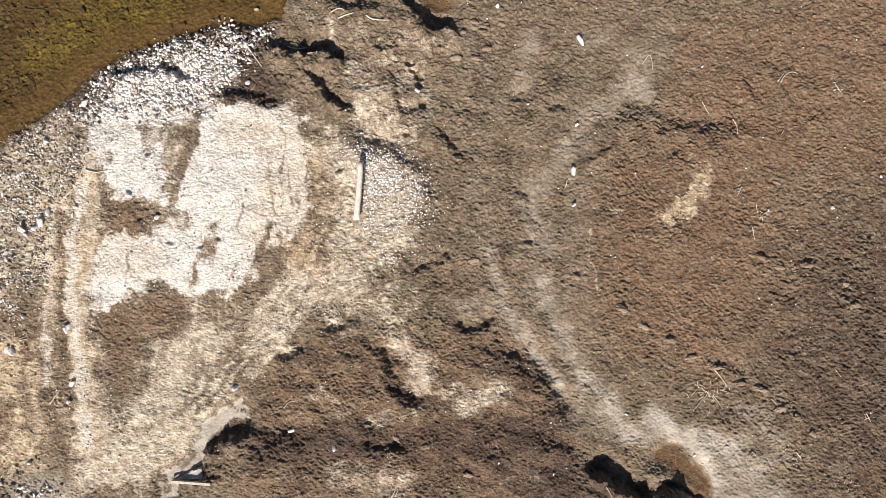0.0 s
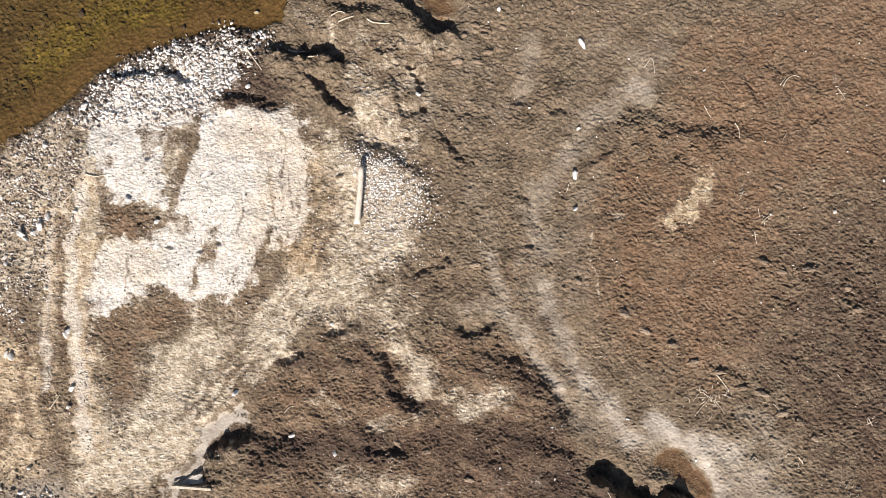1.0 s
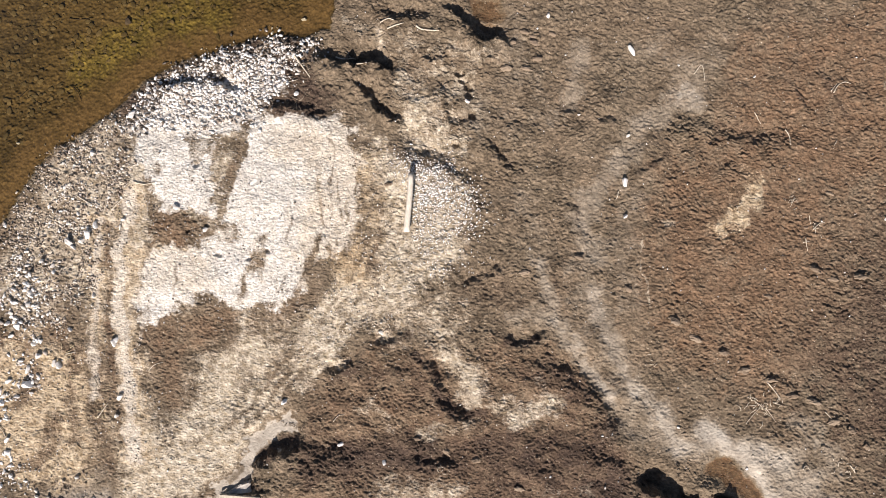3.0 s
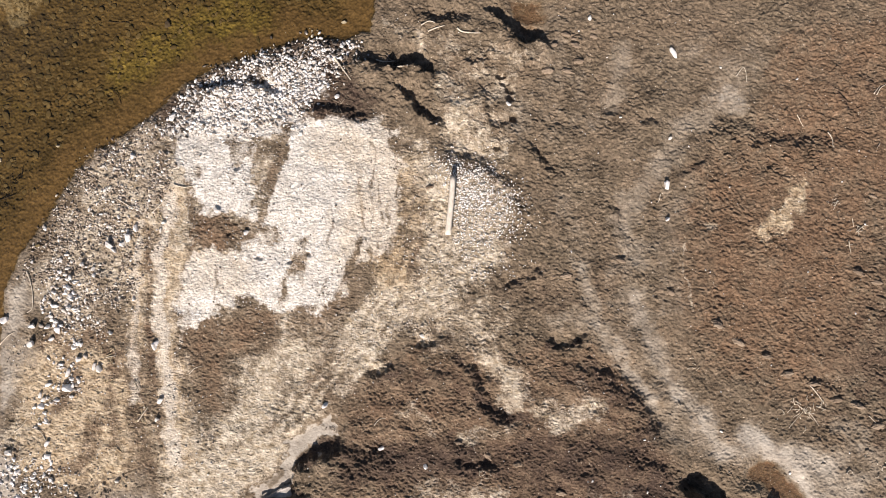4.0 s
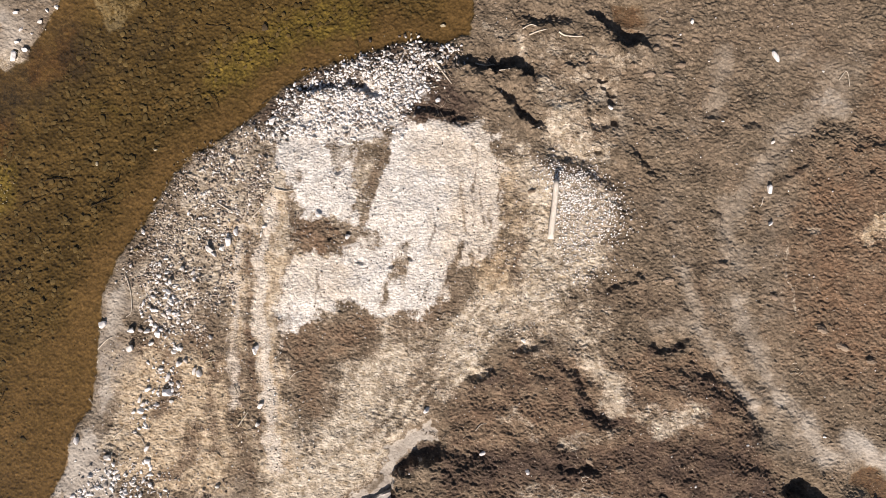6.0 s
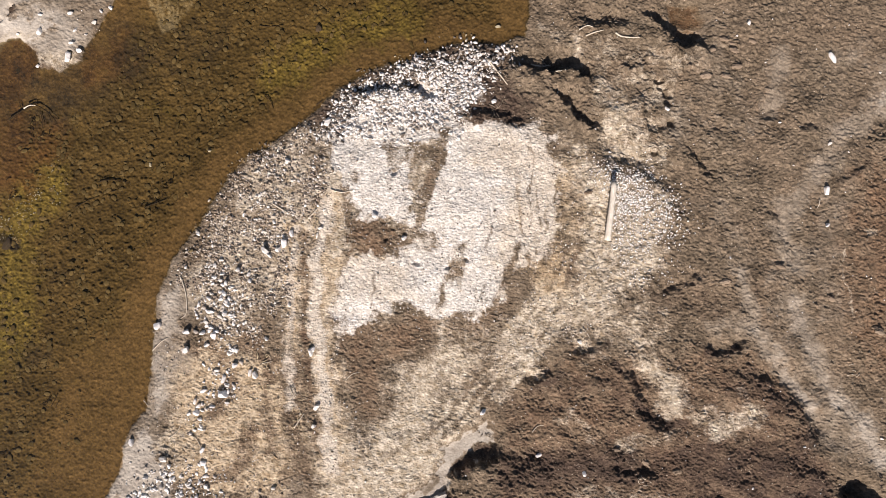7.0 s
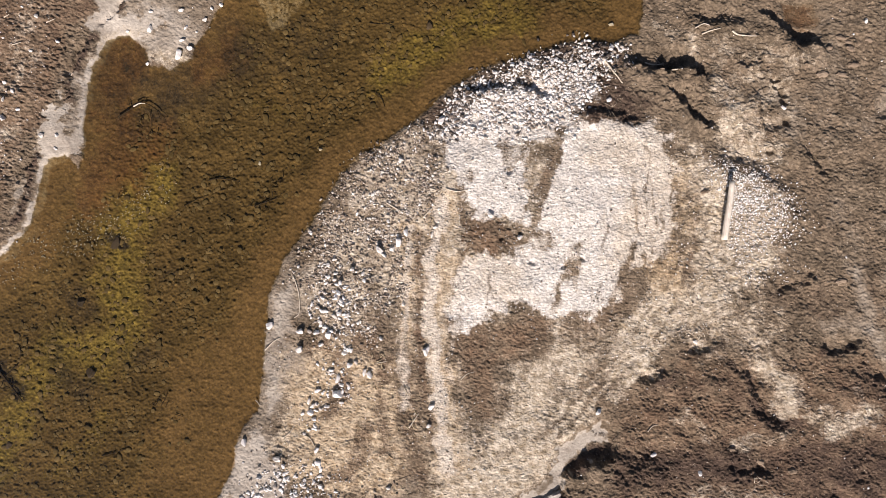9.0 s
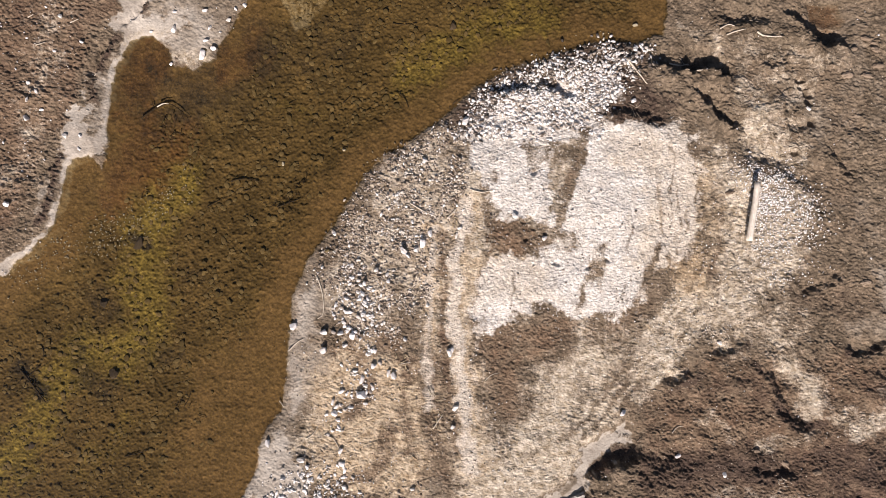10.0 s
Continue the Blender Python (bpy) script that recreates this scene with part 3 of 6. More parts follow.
    # gravel fan and the ground east of the chalk
    g.lay("cream", 0.65, [(-2.24, 2.11), (-1.45, 1.71), (-0.65, 1.41), (-0.40, 0.92), (-0.50, 0.32), (-0.95, -0.28), (-1.84, -0.48)], 0.35)
    g.streak("cream", 0.7, [(-0.95, 0.42), (-0.73, 0.12)], 0.4, 0.9)
    g.streak("cream", 0.35, [(-1.45, 2.16), (-0.65, 1.91)], 0.35, 0.9)
    g.streak("cream", 0.5, [(-0.80, -1.68), (-0.45, -1.98), (-0.40, -2.38)], 0.5, 0.9)
    g.streak("silt", 0.65, [(-0.70, -1.78), (-0.40, -2.08), (-0.35, -2.38)], 0.32, 0.8, 0.5)
    # cream strip on a hummock's sunlit face, its highlight put into the colour
    g.streak("cream", 0.5, [(-1.25, -3.03), (-0.65, -2.96), (-0.35, -2.88)], 0.25, 0.9)
    g.streak("cream", 0.3, [(-1.84, -2.88), (-2.24, -2.58)], 0.35, 0.9)
    g.streak("cream", 0.5, [(0.15, -2.58), (0.55, -2.70), (0.95, -2.58)], 0.4, 0.9)
    g.streak("cream", 0.35, [(-1.84, -3.98), (-0.85, -4.17)], 0.6, 0.9)
    g.streak("silt", 0.5, [(-0.85, 3.21), (-0.45, 2.91), (-0.35, 2.51)], 0.5, 0.9, 0.6)
    for line, w, a in (([(-1.45, 2.91), (-1.25, 2.61), (-1.45, 2.21), (-0.65, 1.91)], 0.45, 0.3), ([(-2.64, 4.21), (-2.14, 4.01), (-1.45, 3.81)], 0.4, 0.25), ([(-6.73, -3.08), (-6.24, -3.98), (-5.44, -4.07)], 0.6, 0.5), ([(-7.53, -2.18), (-7.23, -2.78)], 0.5, 0.4),
                       ([(-1.35, 2.81), (-1.25, 2.41)], 0.3, 0.3), ([(-2.44, -0.98), (-1.84, -0.78)], 0.3, 0.3)):
        g.streak("cream", a, line, w, 0.9)
    for line, w, a in (([(0.15, 4.11), (0.55, 3.21), (0.45, 2.41)], 0.8, 0.25), ([(-6.83, -3.98), (-7.23, -4.37)], 0.6, 0.4), ([(3.64, -2.93), (4.14, -3.18), (5.04, -3.48)], 0.35, 0.5)):
        g.streak("silt", a, line, w, 0.95)

    # dark mud and the shadow spreading from the hollow, both put in as colour
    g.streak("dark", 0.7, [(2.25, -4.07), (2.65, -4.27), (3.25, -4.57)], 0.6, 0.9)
    g.lay("red", 0.5, [(-7.67, 2.06), (-6.60, 2.64), (-6.60, 0.98), (-7.18, -0.38), (-8.16, -1.56), (-8.94, -0.19)], 0.3)
    # the trodden grey tracks
    for line, w, a in (([(1.55, 3.81), (1.45, 3.21), (1.35, 2.91)], 0.35, 0.4), ([(3.56, 2.92), (3.06, 2.67), (2.66, 2.50), (2.46, 2.17), (2.28, 1.77), (2.01, 1.41), (1.64, 1.06), (1.61, 0.56), (1.81, 0.01)], 0.42, 0.62),
                       ([(0.85, -0.13), (1.05, -1.08), (1.40, -1.53), (1.80, -2.08), (2.00, -2.48)], 0.25, 0.66), ([(1.75, -0.58), (2.00, -1.38), (2.45, -2.08), (2.95, -2.73), (3.25, -3.28)], 0.38, 0.66),
                       ([(0.35, -0.98), (0.65, -0.88), (0.90, -1.13)], 0.3, 0.4), ([(3.25, 3.01), (3.94, 3.81)], 0.45, 0.3), ([(1.51, 3.72), (1.56, 3.22), (1.41, 2.82), (1.06, 2.52)], 0.28, 0.3), ([(3.66, 3.12), (3.36, 3.52), (2.76, 3.82)], 0.7, 0.25), ([(2.26, -2.49), (2.56, -2.89), (2.86, -3.09)], 0.75, 0.3)):
        g.streak("silt", a, line, w, 0.75, 0.5, 0.02)
    g.streak("cream", 0.4, [(2.56, 0.41), (2.58, -0.09), (2.66, -0.49), (2.78, -0.79)], 0.05, 0.8)
    # furrows cut low and darkened in the crease to suggest their shade
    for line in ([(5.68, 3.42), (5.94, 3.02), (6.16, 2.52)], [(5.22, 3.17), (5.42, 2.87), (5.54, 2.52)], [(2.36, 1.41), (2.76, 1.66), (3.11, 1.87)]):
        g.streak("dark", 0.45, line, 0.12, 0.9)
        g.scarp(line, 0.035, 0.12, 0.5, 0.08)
    # the track's west edge darkened as its small step would shade it
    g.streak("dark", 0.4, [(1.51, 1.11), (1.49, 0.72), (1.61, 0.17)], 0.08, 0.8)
    for line in ([(1.50, 0.02), (1.45, -0.78), (1.75, -1.58), (2.20, -2.38), (2.55, -2.98)], [(2.55, 1.41), (2.25, 0.42), (2.40, -0.78)], [(0.35, 1.11), (0.85, 0.22)]):
        g.streak("silt", 0.3, line, 0.5, 0.95)
    g.lay("silt", 0.6, [(-8.03, -3.88), (-7.23, -3.80), (-6.53, -4.07), (-6.34, -4.57), (-8.03, -4.57)], 0.15)
    g.lay("silt", 0.68, [(3.05, -3.28), (3.79, -2.86), (4.34, -3.13), (5.44, -3.33), (6.14, -4.07), (6.19, -5.17), (4.84, -5.17), (4.54, -3.88), (4.24, -3.48), (3.64, -3.58)], 0.2, 0.75)
    g.streak("silt", 0.6, [(5.34, -2.88), (5.64, -3.03)], 0.4, 0.9)
    g.streak("dark", 0.75, [(0.15, -3.38), (1.35, -3.58), (2.00, -4.07)], 1.3, 0.9)
    g.streak("red", 0.5, [(0.15, -3.38), (1.35, -3.58), (2.00, -4.07)], 1.3, 0.9)
    g.streak("silt", 0.4, [(3.79, -2.93), (4.14, -3.13), (4.59, -3.58), (4.89, -4.17)], 0.28, 0.8)
    g.streak("silt", 0.5, [(5.84, -3.28), (6.04, -3.68)], 0.35, 0.9)

    g.streak("silt", 0.75, [(3.66, -2.97), (4.01, -3.07), (4.31, -3.44), (4.63, -3.89), (4.82, -4.44)], 0.24, 0.6, 0.4)
    # red and dark mud; further down, shade painted along the broken edges
    g.lay("red", 0.8, [(2.75, 1.61), (4.14, 2.21), (5.44, 2.11), (6.14, 0.42), (5.64, -1.18), (4.64, -2.38), (3.35, -1.98), (2.55, -0.78), (2.45, 0.62)], 0.9)
    g.lay("red", 0.75, [(4.14, 3.81), (8.14, 5.01), (8.63, 1.41), (6.14, 1.11), (4.14, 2.41)], 0.6)
    g.lay("dark", 0.62, [(6.94, 0.62), (9.13, 2.41), (10.13, -5.17), (7.14, -4.57), (5.94, -2.98), (5.44, -1.78), (5.94, -0.38)], 1.5)
    g.lay("red", 0.4, [(6.14, 0.62), (9.13, 2.41), (10.13, -5.17), (7.14, -4.57), (5.44, -2.78), (4.94, -1.78)], 1.2)
    g.streak("red", 0.7, [(7.44, -5.17), (7.74, -4.07)], 0.7, 0.9)
    for line, w, a in (([(-3.14, -3.48), (-2.24, -3.48), (-1.05, -3.38)], 0.7, 0.9), ([(-1.45, -3.88), (-0.85, -3.58)], 0.4, 0.4), ([(3.85, 2.31), (4.44, 2.16), (5.14, 2.16)], 0.35, 0.3),
                       ([(0.75, -1.98), (1.45, -2.28), (2.00, -2.78)], 0.45, 0.4), ([(-0.55, -0.38), (0.65, -0.78), (1.15, -0.78)], 0.5, 0.35), ([(1.75, -3.38), (2.25, -3.78)], 0.5, 0.4),
                       ([(-2.64, -2.08), (-1.45, -1.98), (-1.05, -2.48), (-0.45, -2.68)], 0.35, 0.35), ([(1.45, 1.01), (1.50, 0.62)], 0.15, 0.4)):
        g.streak("dark", a, line, w, 0.9)
    # shade of the north-facing edges painted in as dark colour
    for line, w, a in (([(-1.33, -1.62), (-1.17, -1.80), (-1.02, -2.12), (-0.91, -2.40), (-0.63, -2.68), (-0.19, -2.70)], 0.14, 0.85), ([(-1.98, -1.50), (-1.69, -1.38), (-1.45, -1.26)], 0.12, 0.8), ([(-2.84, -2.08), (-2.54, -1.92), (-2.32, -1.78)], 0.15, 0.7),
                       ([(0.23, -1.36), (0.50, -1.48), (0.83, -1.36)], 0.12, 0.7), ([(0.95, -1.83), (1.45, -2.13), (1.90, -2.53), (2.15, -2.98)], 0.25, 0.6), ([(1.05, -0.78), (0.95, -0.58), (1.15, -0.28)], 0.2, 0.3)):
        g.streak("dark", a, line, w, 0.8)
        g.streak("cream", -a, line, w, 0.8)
    for outline, a in (([(3.90, 0.53), (4.02, 0.79), (4.16, 0.91), (4.14, 0.63), (4.02, 0.45)], 0.75), ([(4.20, 0.95), (4.42, 1.13), (4.64, 1.13), (4.68, 0.93), (4.48, 0.79), (4.40, 0.53), (4.30, 0.63), (4.26, 0.81)], 0.85), ([(4.38, 1.33), (4.66, 1.47), (4.78, 1.35), (4.54, 1.19)], 0.45), ([(2.96, 0.73), (3.12, 0.79), (3.16, 0.61), (3.02, 0.55)], 0.4), ([(5.11, 1.21), (5.34, 1.29), (5.38, 1.11), (5.20, 1.03)], 0.3)):
        g.lay("cream", a, outline, 0.06, 0.7)
    g.streak("cream", 0.3, [(3.99, 0.57), (4.29, 0.82), (4.59, 1.41)], 0.6, 0.95)
    g.streak("warm", 0.7, [(3.99, 0.57), (4.29, 0.82), (4.59, 1.41)], 0.8, 0.95)
    g.streak("cream", 0.35, [(6.94, 3.11), (7.04, 2.76)], 0.14, 0.9)

    for outline, a in (([(-1.94, 3.82), (-1.24, 3.92), (0.16, 3.82), (-0.14, 2.92), (-0.44, 1.92), (-0.94, 1.82), (-1.44, 2.12), (-1.84, 2.62)], 0.3), ([(-3.14, -3.77), (-0.84, -3.81), (2.16, -3.59), (2.16, -4.59), (-3.34, -4.59)], 0.15), ([(-2.24, -0.39), (-1.04, -0.29), (-0.24, -0.79), (-0.64, -1.49), (-1.84, -1.59)], 0.4), ([(-0.94, -1.69), (-0.39, -1.59), (-0.04, -2.09), (-0.14, -2.49), (-0.69, -2.39)], 0.2), ([(0.36, -1.99), (1.36, -2.09), (1.16, -2.79), (0.16, -2.99)], 0.2)):
        g.lay("cream", a, outline, 0.3)
    g.lay("dark", 0.22, [(-3.24, -2.2), (-1.5, -1.4), (1.8, -1.4), (2.4, -4.6), (-3.6, -4.6)], 0.4)
    g.lay("red", 0.6, [(-3.24, -2.2), (-1.5, -1.4), (1.8, -1.4), (2.4, -4.6), (-3.6, -4.6)], 0.4)
    # broken edges, their hollows on the shaded side
    far_north_edges = [
        ([(-2.09, 4.36), (-1.74, 4.23), (-1.35, 4.21), (-1.05, 4.26)], 0.11, 0.20, 0.23), ([(-0.95, 4.55), (-0.57, 4.15), (-0.30, 3.89), (0.05, 3.85), (0.35, 3.91)], 0.30, 0.40, 0.12),
        ([(-1.30, 3.53), (-0.95, 3.51), (-0.60, 3.39)], 0.09, 0.15, 0.18), ([(-3.29, 3.81), (-2.84, 3.53), (-2.44, 3.41), (-2.12, 3.48), (-1.96, 3.33), (-1.72, 3.19)], 0.26, 0.36, 0.09),
        ([(-6.09, 3.03), (-5.54, 3.09), (-4.99, 3.17), (-4.39, 2.86)], 0.12, 0.25, 0.18),]
    north_edges = [
        ([(-2.59, 3.13), (-2.29, 2.93), (-1.99, 2.59), (-1.72, 2.41), (-1.40, 2.39)], 0.15, 0.20, 0.12), ([(1.15, 2.61), (1.60, 2.69)], 0.04, 0.12, 0.13),
        ([(-0.97, 3.29), (-0.91, 2.81), (-0.79, 2.49), (-0.50, 2.33), (-0.05, 2.29)], 0.09, 0.20, 0.13), ([(-4.04, 2.76), (-3.44, 2.63), (-2.79, 2.46)], 0.09, 0.20, 0.18),
        ([(1.80, 2.38), (2.27, 2.43)], 0.06, 0.14, 0.13), ([(3.10, 2.36), (3.94, 2.23), (4.54, 2.01), (5.24, 2.09)], 0.06, 0.20, 0.23),]
    south_edges = [
        ([(-0.30, 2.36), (-0.07, 1.96), (0.10, 1.67), (0.60, 1.46)], 0.09, 0.20, 0.18), ([(2.75, 2.11), (2.45, 1.81), (2.20, 1.51)][::-1], 0.05, 0.20, 0.16),
        ([(-1.79, 1.95), (-1.35, 1.77), (-0.85, 1.51), (-0.37, 1.23)], 0.12, 0.30, 0.44), ([(1.35, 1.16), (1.44, 0.70), (1.65, 0.12)], 0.05, 0.20, 0.13),
        ([(-0.60, -0.50), (-0.15, -0.30), (0.21, -0.10)], 0.09, 0.20, 0.16), ([(-2.14, -1.52), (-1.79, -1.40), (-1.45, -1.24)], 0.11, 0.22, 0.18),]
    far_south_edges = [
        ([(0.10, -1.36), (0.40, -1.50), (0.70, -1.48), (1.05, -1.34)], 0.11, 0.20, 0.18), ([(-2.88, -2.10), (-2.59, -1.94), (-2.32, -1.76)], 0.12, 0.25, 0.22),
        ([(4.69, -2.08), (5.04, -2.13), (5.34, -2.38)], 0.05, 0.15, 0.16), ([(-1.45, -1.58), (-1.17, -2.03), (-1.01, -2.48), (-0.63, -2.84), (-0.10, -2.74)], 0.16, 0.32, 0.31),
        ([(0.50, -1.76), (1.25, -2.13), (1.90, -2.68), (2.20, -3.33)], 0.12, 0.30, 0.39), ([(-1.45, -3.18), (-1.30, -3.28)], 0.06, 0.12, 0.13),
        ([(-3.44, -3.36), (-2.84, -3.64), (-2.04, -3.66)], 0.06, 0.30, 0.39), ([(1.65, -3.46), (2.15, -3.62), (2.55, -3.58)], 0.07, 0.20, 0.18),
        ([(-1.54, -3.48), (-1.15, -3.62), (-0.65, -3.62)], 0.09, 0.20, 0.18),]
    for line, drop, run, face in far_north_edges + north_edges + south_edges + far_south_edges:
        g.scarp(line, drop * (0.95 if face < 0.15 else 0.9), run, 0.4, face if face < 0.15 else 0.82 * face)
    north_trodden_lines = [
        (0.6, [(-2.24, 4.21), (-1.25, 4.31)], 0.5), (0.8, [(-1.05, 3.61), (-0.65, 3.46)], 0.4), (0.6, [(-3.64, 3.51), (-3.14, 2.91)], 0.5),
        (0.2, [(-14.02, 4.11), (-13.83, 2.74), (-14.22, 1.47)], 1.6), (0.9, [(-2.44, 3.06), (-1.94, 2.66), (-1.59, 2.46)], 0.35), (0.6, [(-0.85, 3.11), (-0.70, 2.51), (-0.25, 2.36)], 0.3),
        (0.3, [(3.25, 2.36), (4.14, 2.21), (5.14, 2.16)], 0.5), (0.5, [(-0.25, -0.38), (0.65, -0.28), (0.35, -0.58)], 0.5),]
    south_trodden_lines = [
        (0.2, [(6.14, 0.12), (6.94, -0.58), (7.54, -1.78)], 1.6), (0.7, [(0.85, -1.98), (1.55, -2.33), (2.05, -2.88)], 0.4), (0.6, [(4.74, -2.18), (5.34, -2.48), (6.04, -2.88)], 0.6),
        (0.8, [(-0.95, -2.48), (-0.45, -2.70)], 0.35), (0.6, [(-3.34, -3.33), (-2.64, -3.43), (-1.94, -3.48)], 0.7), (0.8, [(-1.45, -3.58), (-0.85, -3.53)], 0.5),
        (0.5, [(-4.04, -3.68), (-4.09, -4.17)], 0.3), (0.6, [(2.35, -3.58), (2.75, -3.88), (3.45, -4.37)], 0.5),]
    for amount, line, width in north_trodden_lines + south_trodden_lines:
        g.churn(amount, line, width)
    for centre, r, depth in (((-0.58, 3.31), 0.08, 0.10), ((-0.50, 3.17), 0.07, 0.09), ((-0.43, 3.05), 0.07, 0.08), ((-0.44, 2.91), 0.07, 0.09), ((-0.35, 2.61), 0.075, 0.10), ((-0.64, 2.02), 0.06, 0.08),
                             ((-5.09, 2.51), 0.05, 0.06), ((-5.22, 1.73), 0.05, 0.04), ((-4.79, 0.14), 0.05, 0.04), ((-4.26, 0.07), 0.05, 0.04), ((-3.92, 0.22), 0.05, 0.05), ((-5.34, 0.54), 0.06, 0.05)):
        g.hole(centre, r, depth)
    for centre, rx, ry, h, turn in (((-2.24, -2.48), 0.7, 0.4, 0.06, 0.3), ((-1.64, -1.98), 0.45, 0.3, 0.08, 0.4), ((-0.65, -2.18), 0.5, 0.35, 0.07, -0.5), ((0.45, -2.18), 0.6, 0.4, 0.07, 0.0), ((-1.45, 2.71), 0.5, 0.35, 0.08, -0.4),
                                    ((-0.95, 3.81), 0.5, 0.3, 0.05, -0.3), ((-3.14, -3.88), 0.6, 0.35, 0.10, 0.2), ((3.64, -0.28), 1.6, 1.3, 0.08, 0.0), ((1.15, -3.58), 0.9, 0.4, 0.06, 0.0)):
        g.mound(centre, rx, ry, h, turn)

    # gully with a silted floor
    floor = [(-3.54, -2.66), (-3.44, -2.80), (-3.46, -3.08), (-3.64, -3.28), (-3.99, -3.30), (-4.12, -3.48), (-4.24, -3.63), (-4.26, -3.86), (-4.39, -4.07), (-4.72, -4.13), (-4.84, -4.42), (-5.08, -4.57), (-5.06, -4.17), (-4.84, -3.90), (-4.54, -3.64), (-4.44, -3.40), (-4.30, -3.10), (-3.99, -2.90)]
    b = g.box(floor, 0.6)
    d = inside(g.cx[b], g.cy[b], floor)
    g.z[b] += (-0.12 - g.z[b]) * step(d, -0.20, 0.06)
    g.lay("silt", 1.0, floor, 0.05, 0.12)
    g.lay("cream", -0.9, floor, 0.08)
    g.lay("dark", -1.0, floor, 0.08)
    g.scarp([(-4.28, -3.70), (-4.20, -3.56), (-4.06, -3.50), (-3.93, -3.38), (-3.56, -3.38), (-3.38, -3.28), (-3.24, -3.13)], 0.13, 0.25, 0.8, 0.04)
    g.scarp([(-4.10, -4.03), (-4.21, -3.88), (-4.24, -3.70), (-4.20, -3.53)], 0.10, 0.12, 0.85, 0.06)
    # shadow under the gully's edge and behind the board, painted onto the floor
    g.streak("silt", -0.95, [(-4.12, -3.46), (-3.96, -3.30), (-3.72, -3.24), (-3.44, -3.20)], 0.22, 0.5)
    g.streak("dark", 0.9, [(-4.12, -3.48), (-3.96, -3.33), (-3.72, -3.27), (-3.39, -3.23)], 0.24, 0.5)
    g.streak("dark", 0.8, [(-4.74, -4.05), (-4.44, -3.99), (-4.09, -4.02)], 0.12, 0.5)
    g.streak("silt", -0.5, [(-4.66, -3.88), (-4.57, -3.77), (-4.46, -3.69)], 0.09, 0.6)
    g.scarp([(-4.94, -4.17), (-4.54, -4.14), (-4.22, -4.09), (-3.84, -4.05)], 0.08, 0.2, 0.5, 0.05)

    # hollow with a puddle beside it
    pit = inside(g.cx, g.cy, [(2.45, -3.58), (3.05, -3.66), (3.45, -4.07), (3.99, -4.19), (4.29, -4.12), (4.54, -4.57), (3.94, -4.87), (2.95, -4.57)])
    g.z -= 0.05 * step(pit, -0.1, 0.15)
    g.scarp([(2.44, -3.91), (2.81, -4.05), (3.16, -4.25), (3.46, -4.47), (3.81, -4.89)], 0.36, 0.36, 0.55)
    g.scarp([(3.36, -4.64), (3.81, -4.45), (4.11, -4.37), (4.41, -4.47), (4.86, -4.74)], 0.34, 0.3, 0.5)
    for outline, level in zip(PUDDLES, PUDDLE_LEVELS):
        b = g.box(outline, 0.5)
        d = inside(g.cx[b], g.cy[b], outline)
        d = d + 0.35 * g.rag[b]
        bowl = level + 0.010 - 0.03 * step(d, -0.02, 0.14) + 0.25 * np.maximum(-d, 0)
        g.z[b] += (np.minimum(g.z[b], bowl) - g.z[b]) * step(d, -0.35, 0.0)
        g.masks["silt"][b] *= 1 - 0.75 * step(d, -0.05, 0.06)
        g.masks["red"][b] = np.maximum(g.masks["red"][b], 0.6 * step(d, -0.05, 0.06))
        g.masks["bed"][b] = np.maximum(g.masks["bed"][b], 0.3 * step(d, -0.04, 0.05))
        g.masks["shallow"][b] = np.maximum(g.masks["shallow"][b], 0.8 * step(d, -0.05, 0.1))
        g.clods[b] *= 1 - 0.8 * step(d, -0.1, 0.0)

    # west bank
    west = step(-(x + 9.0), 0, 0.5) * step(-creek, 0, 0.1)
    m["dark"] += (0.3 - m["dark"]) * west * step(-creek, 0.3, 0.6)
    g.clods += 0.35 * west * step(-creek, 0.3, 0.6)
    m["red"] += (0.6 - m["red"]) * west * step(-creek, 0.35, 0.7) * step(-(x + 11.8), 0, 0.5)
    g.streak("red", 0.3, [(-14.22, 4.60), (-13.83, 3.52), (-14.02, 2.74), (-14.32, 1.47)], 1.2, 0.9)
    g.streak("silt", 1.0, [(-14.61, 0.01), (-14.07, 0.32), (-13.71, 0.64), (-13.51, 1.28), (-13.39, 1.86), (-12.95, 2.14), (-12.66, 2.40), (-12.58, 3.04), (-12.50, 3.57), (-12.31, 3.96), (-11.97, 4.19), (-11.58, 4.19)], 0.2, 0.4, 0.1)
    g.streak("cream", 0.35, [(-14.61, -0.07), (-14.04, 0.25), (-13.63, 0.64), (-13.47, 1.28), (-13.36, 1.86), (-12.95, 2.06)], 0.16, 0.6, 0.1)
    g.streak("cream", 0.45, [(-12.64, 2.99), (-12.54, 3.48), (-12.36, 3.93), (-12.02, 4.19), (-11.58, 4.21)], 0.16, 0.6, 0.1)
    g.lay("silt", 1.0, [(-13.40, 2.47), (-13.22, 2.79), (-13.03, 2.92), (-13.01, 2.69), (-13.12, 2.35), (-13.32, 2.14)], 0.05, 0.15)
    g.lay("silt", 0.9, [(-12.54, 4.29), (-12.41, 4.58), (-12.22, 4.94), (-11.48, 4.99), (-11.85, 4.68), (-12.07, 4.48), (-12.36, 4.31)], 0.06, 0.2)
    g.lay("silt", 0.7, [(-12.19, 4.21), (-11.97, 4.50), (-11.48, 4.70), (-11.19, 4.50), (-11.38, 4.21), (-11.87, 4.21)], 0.12, 0.3)
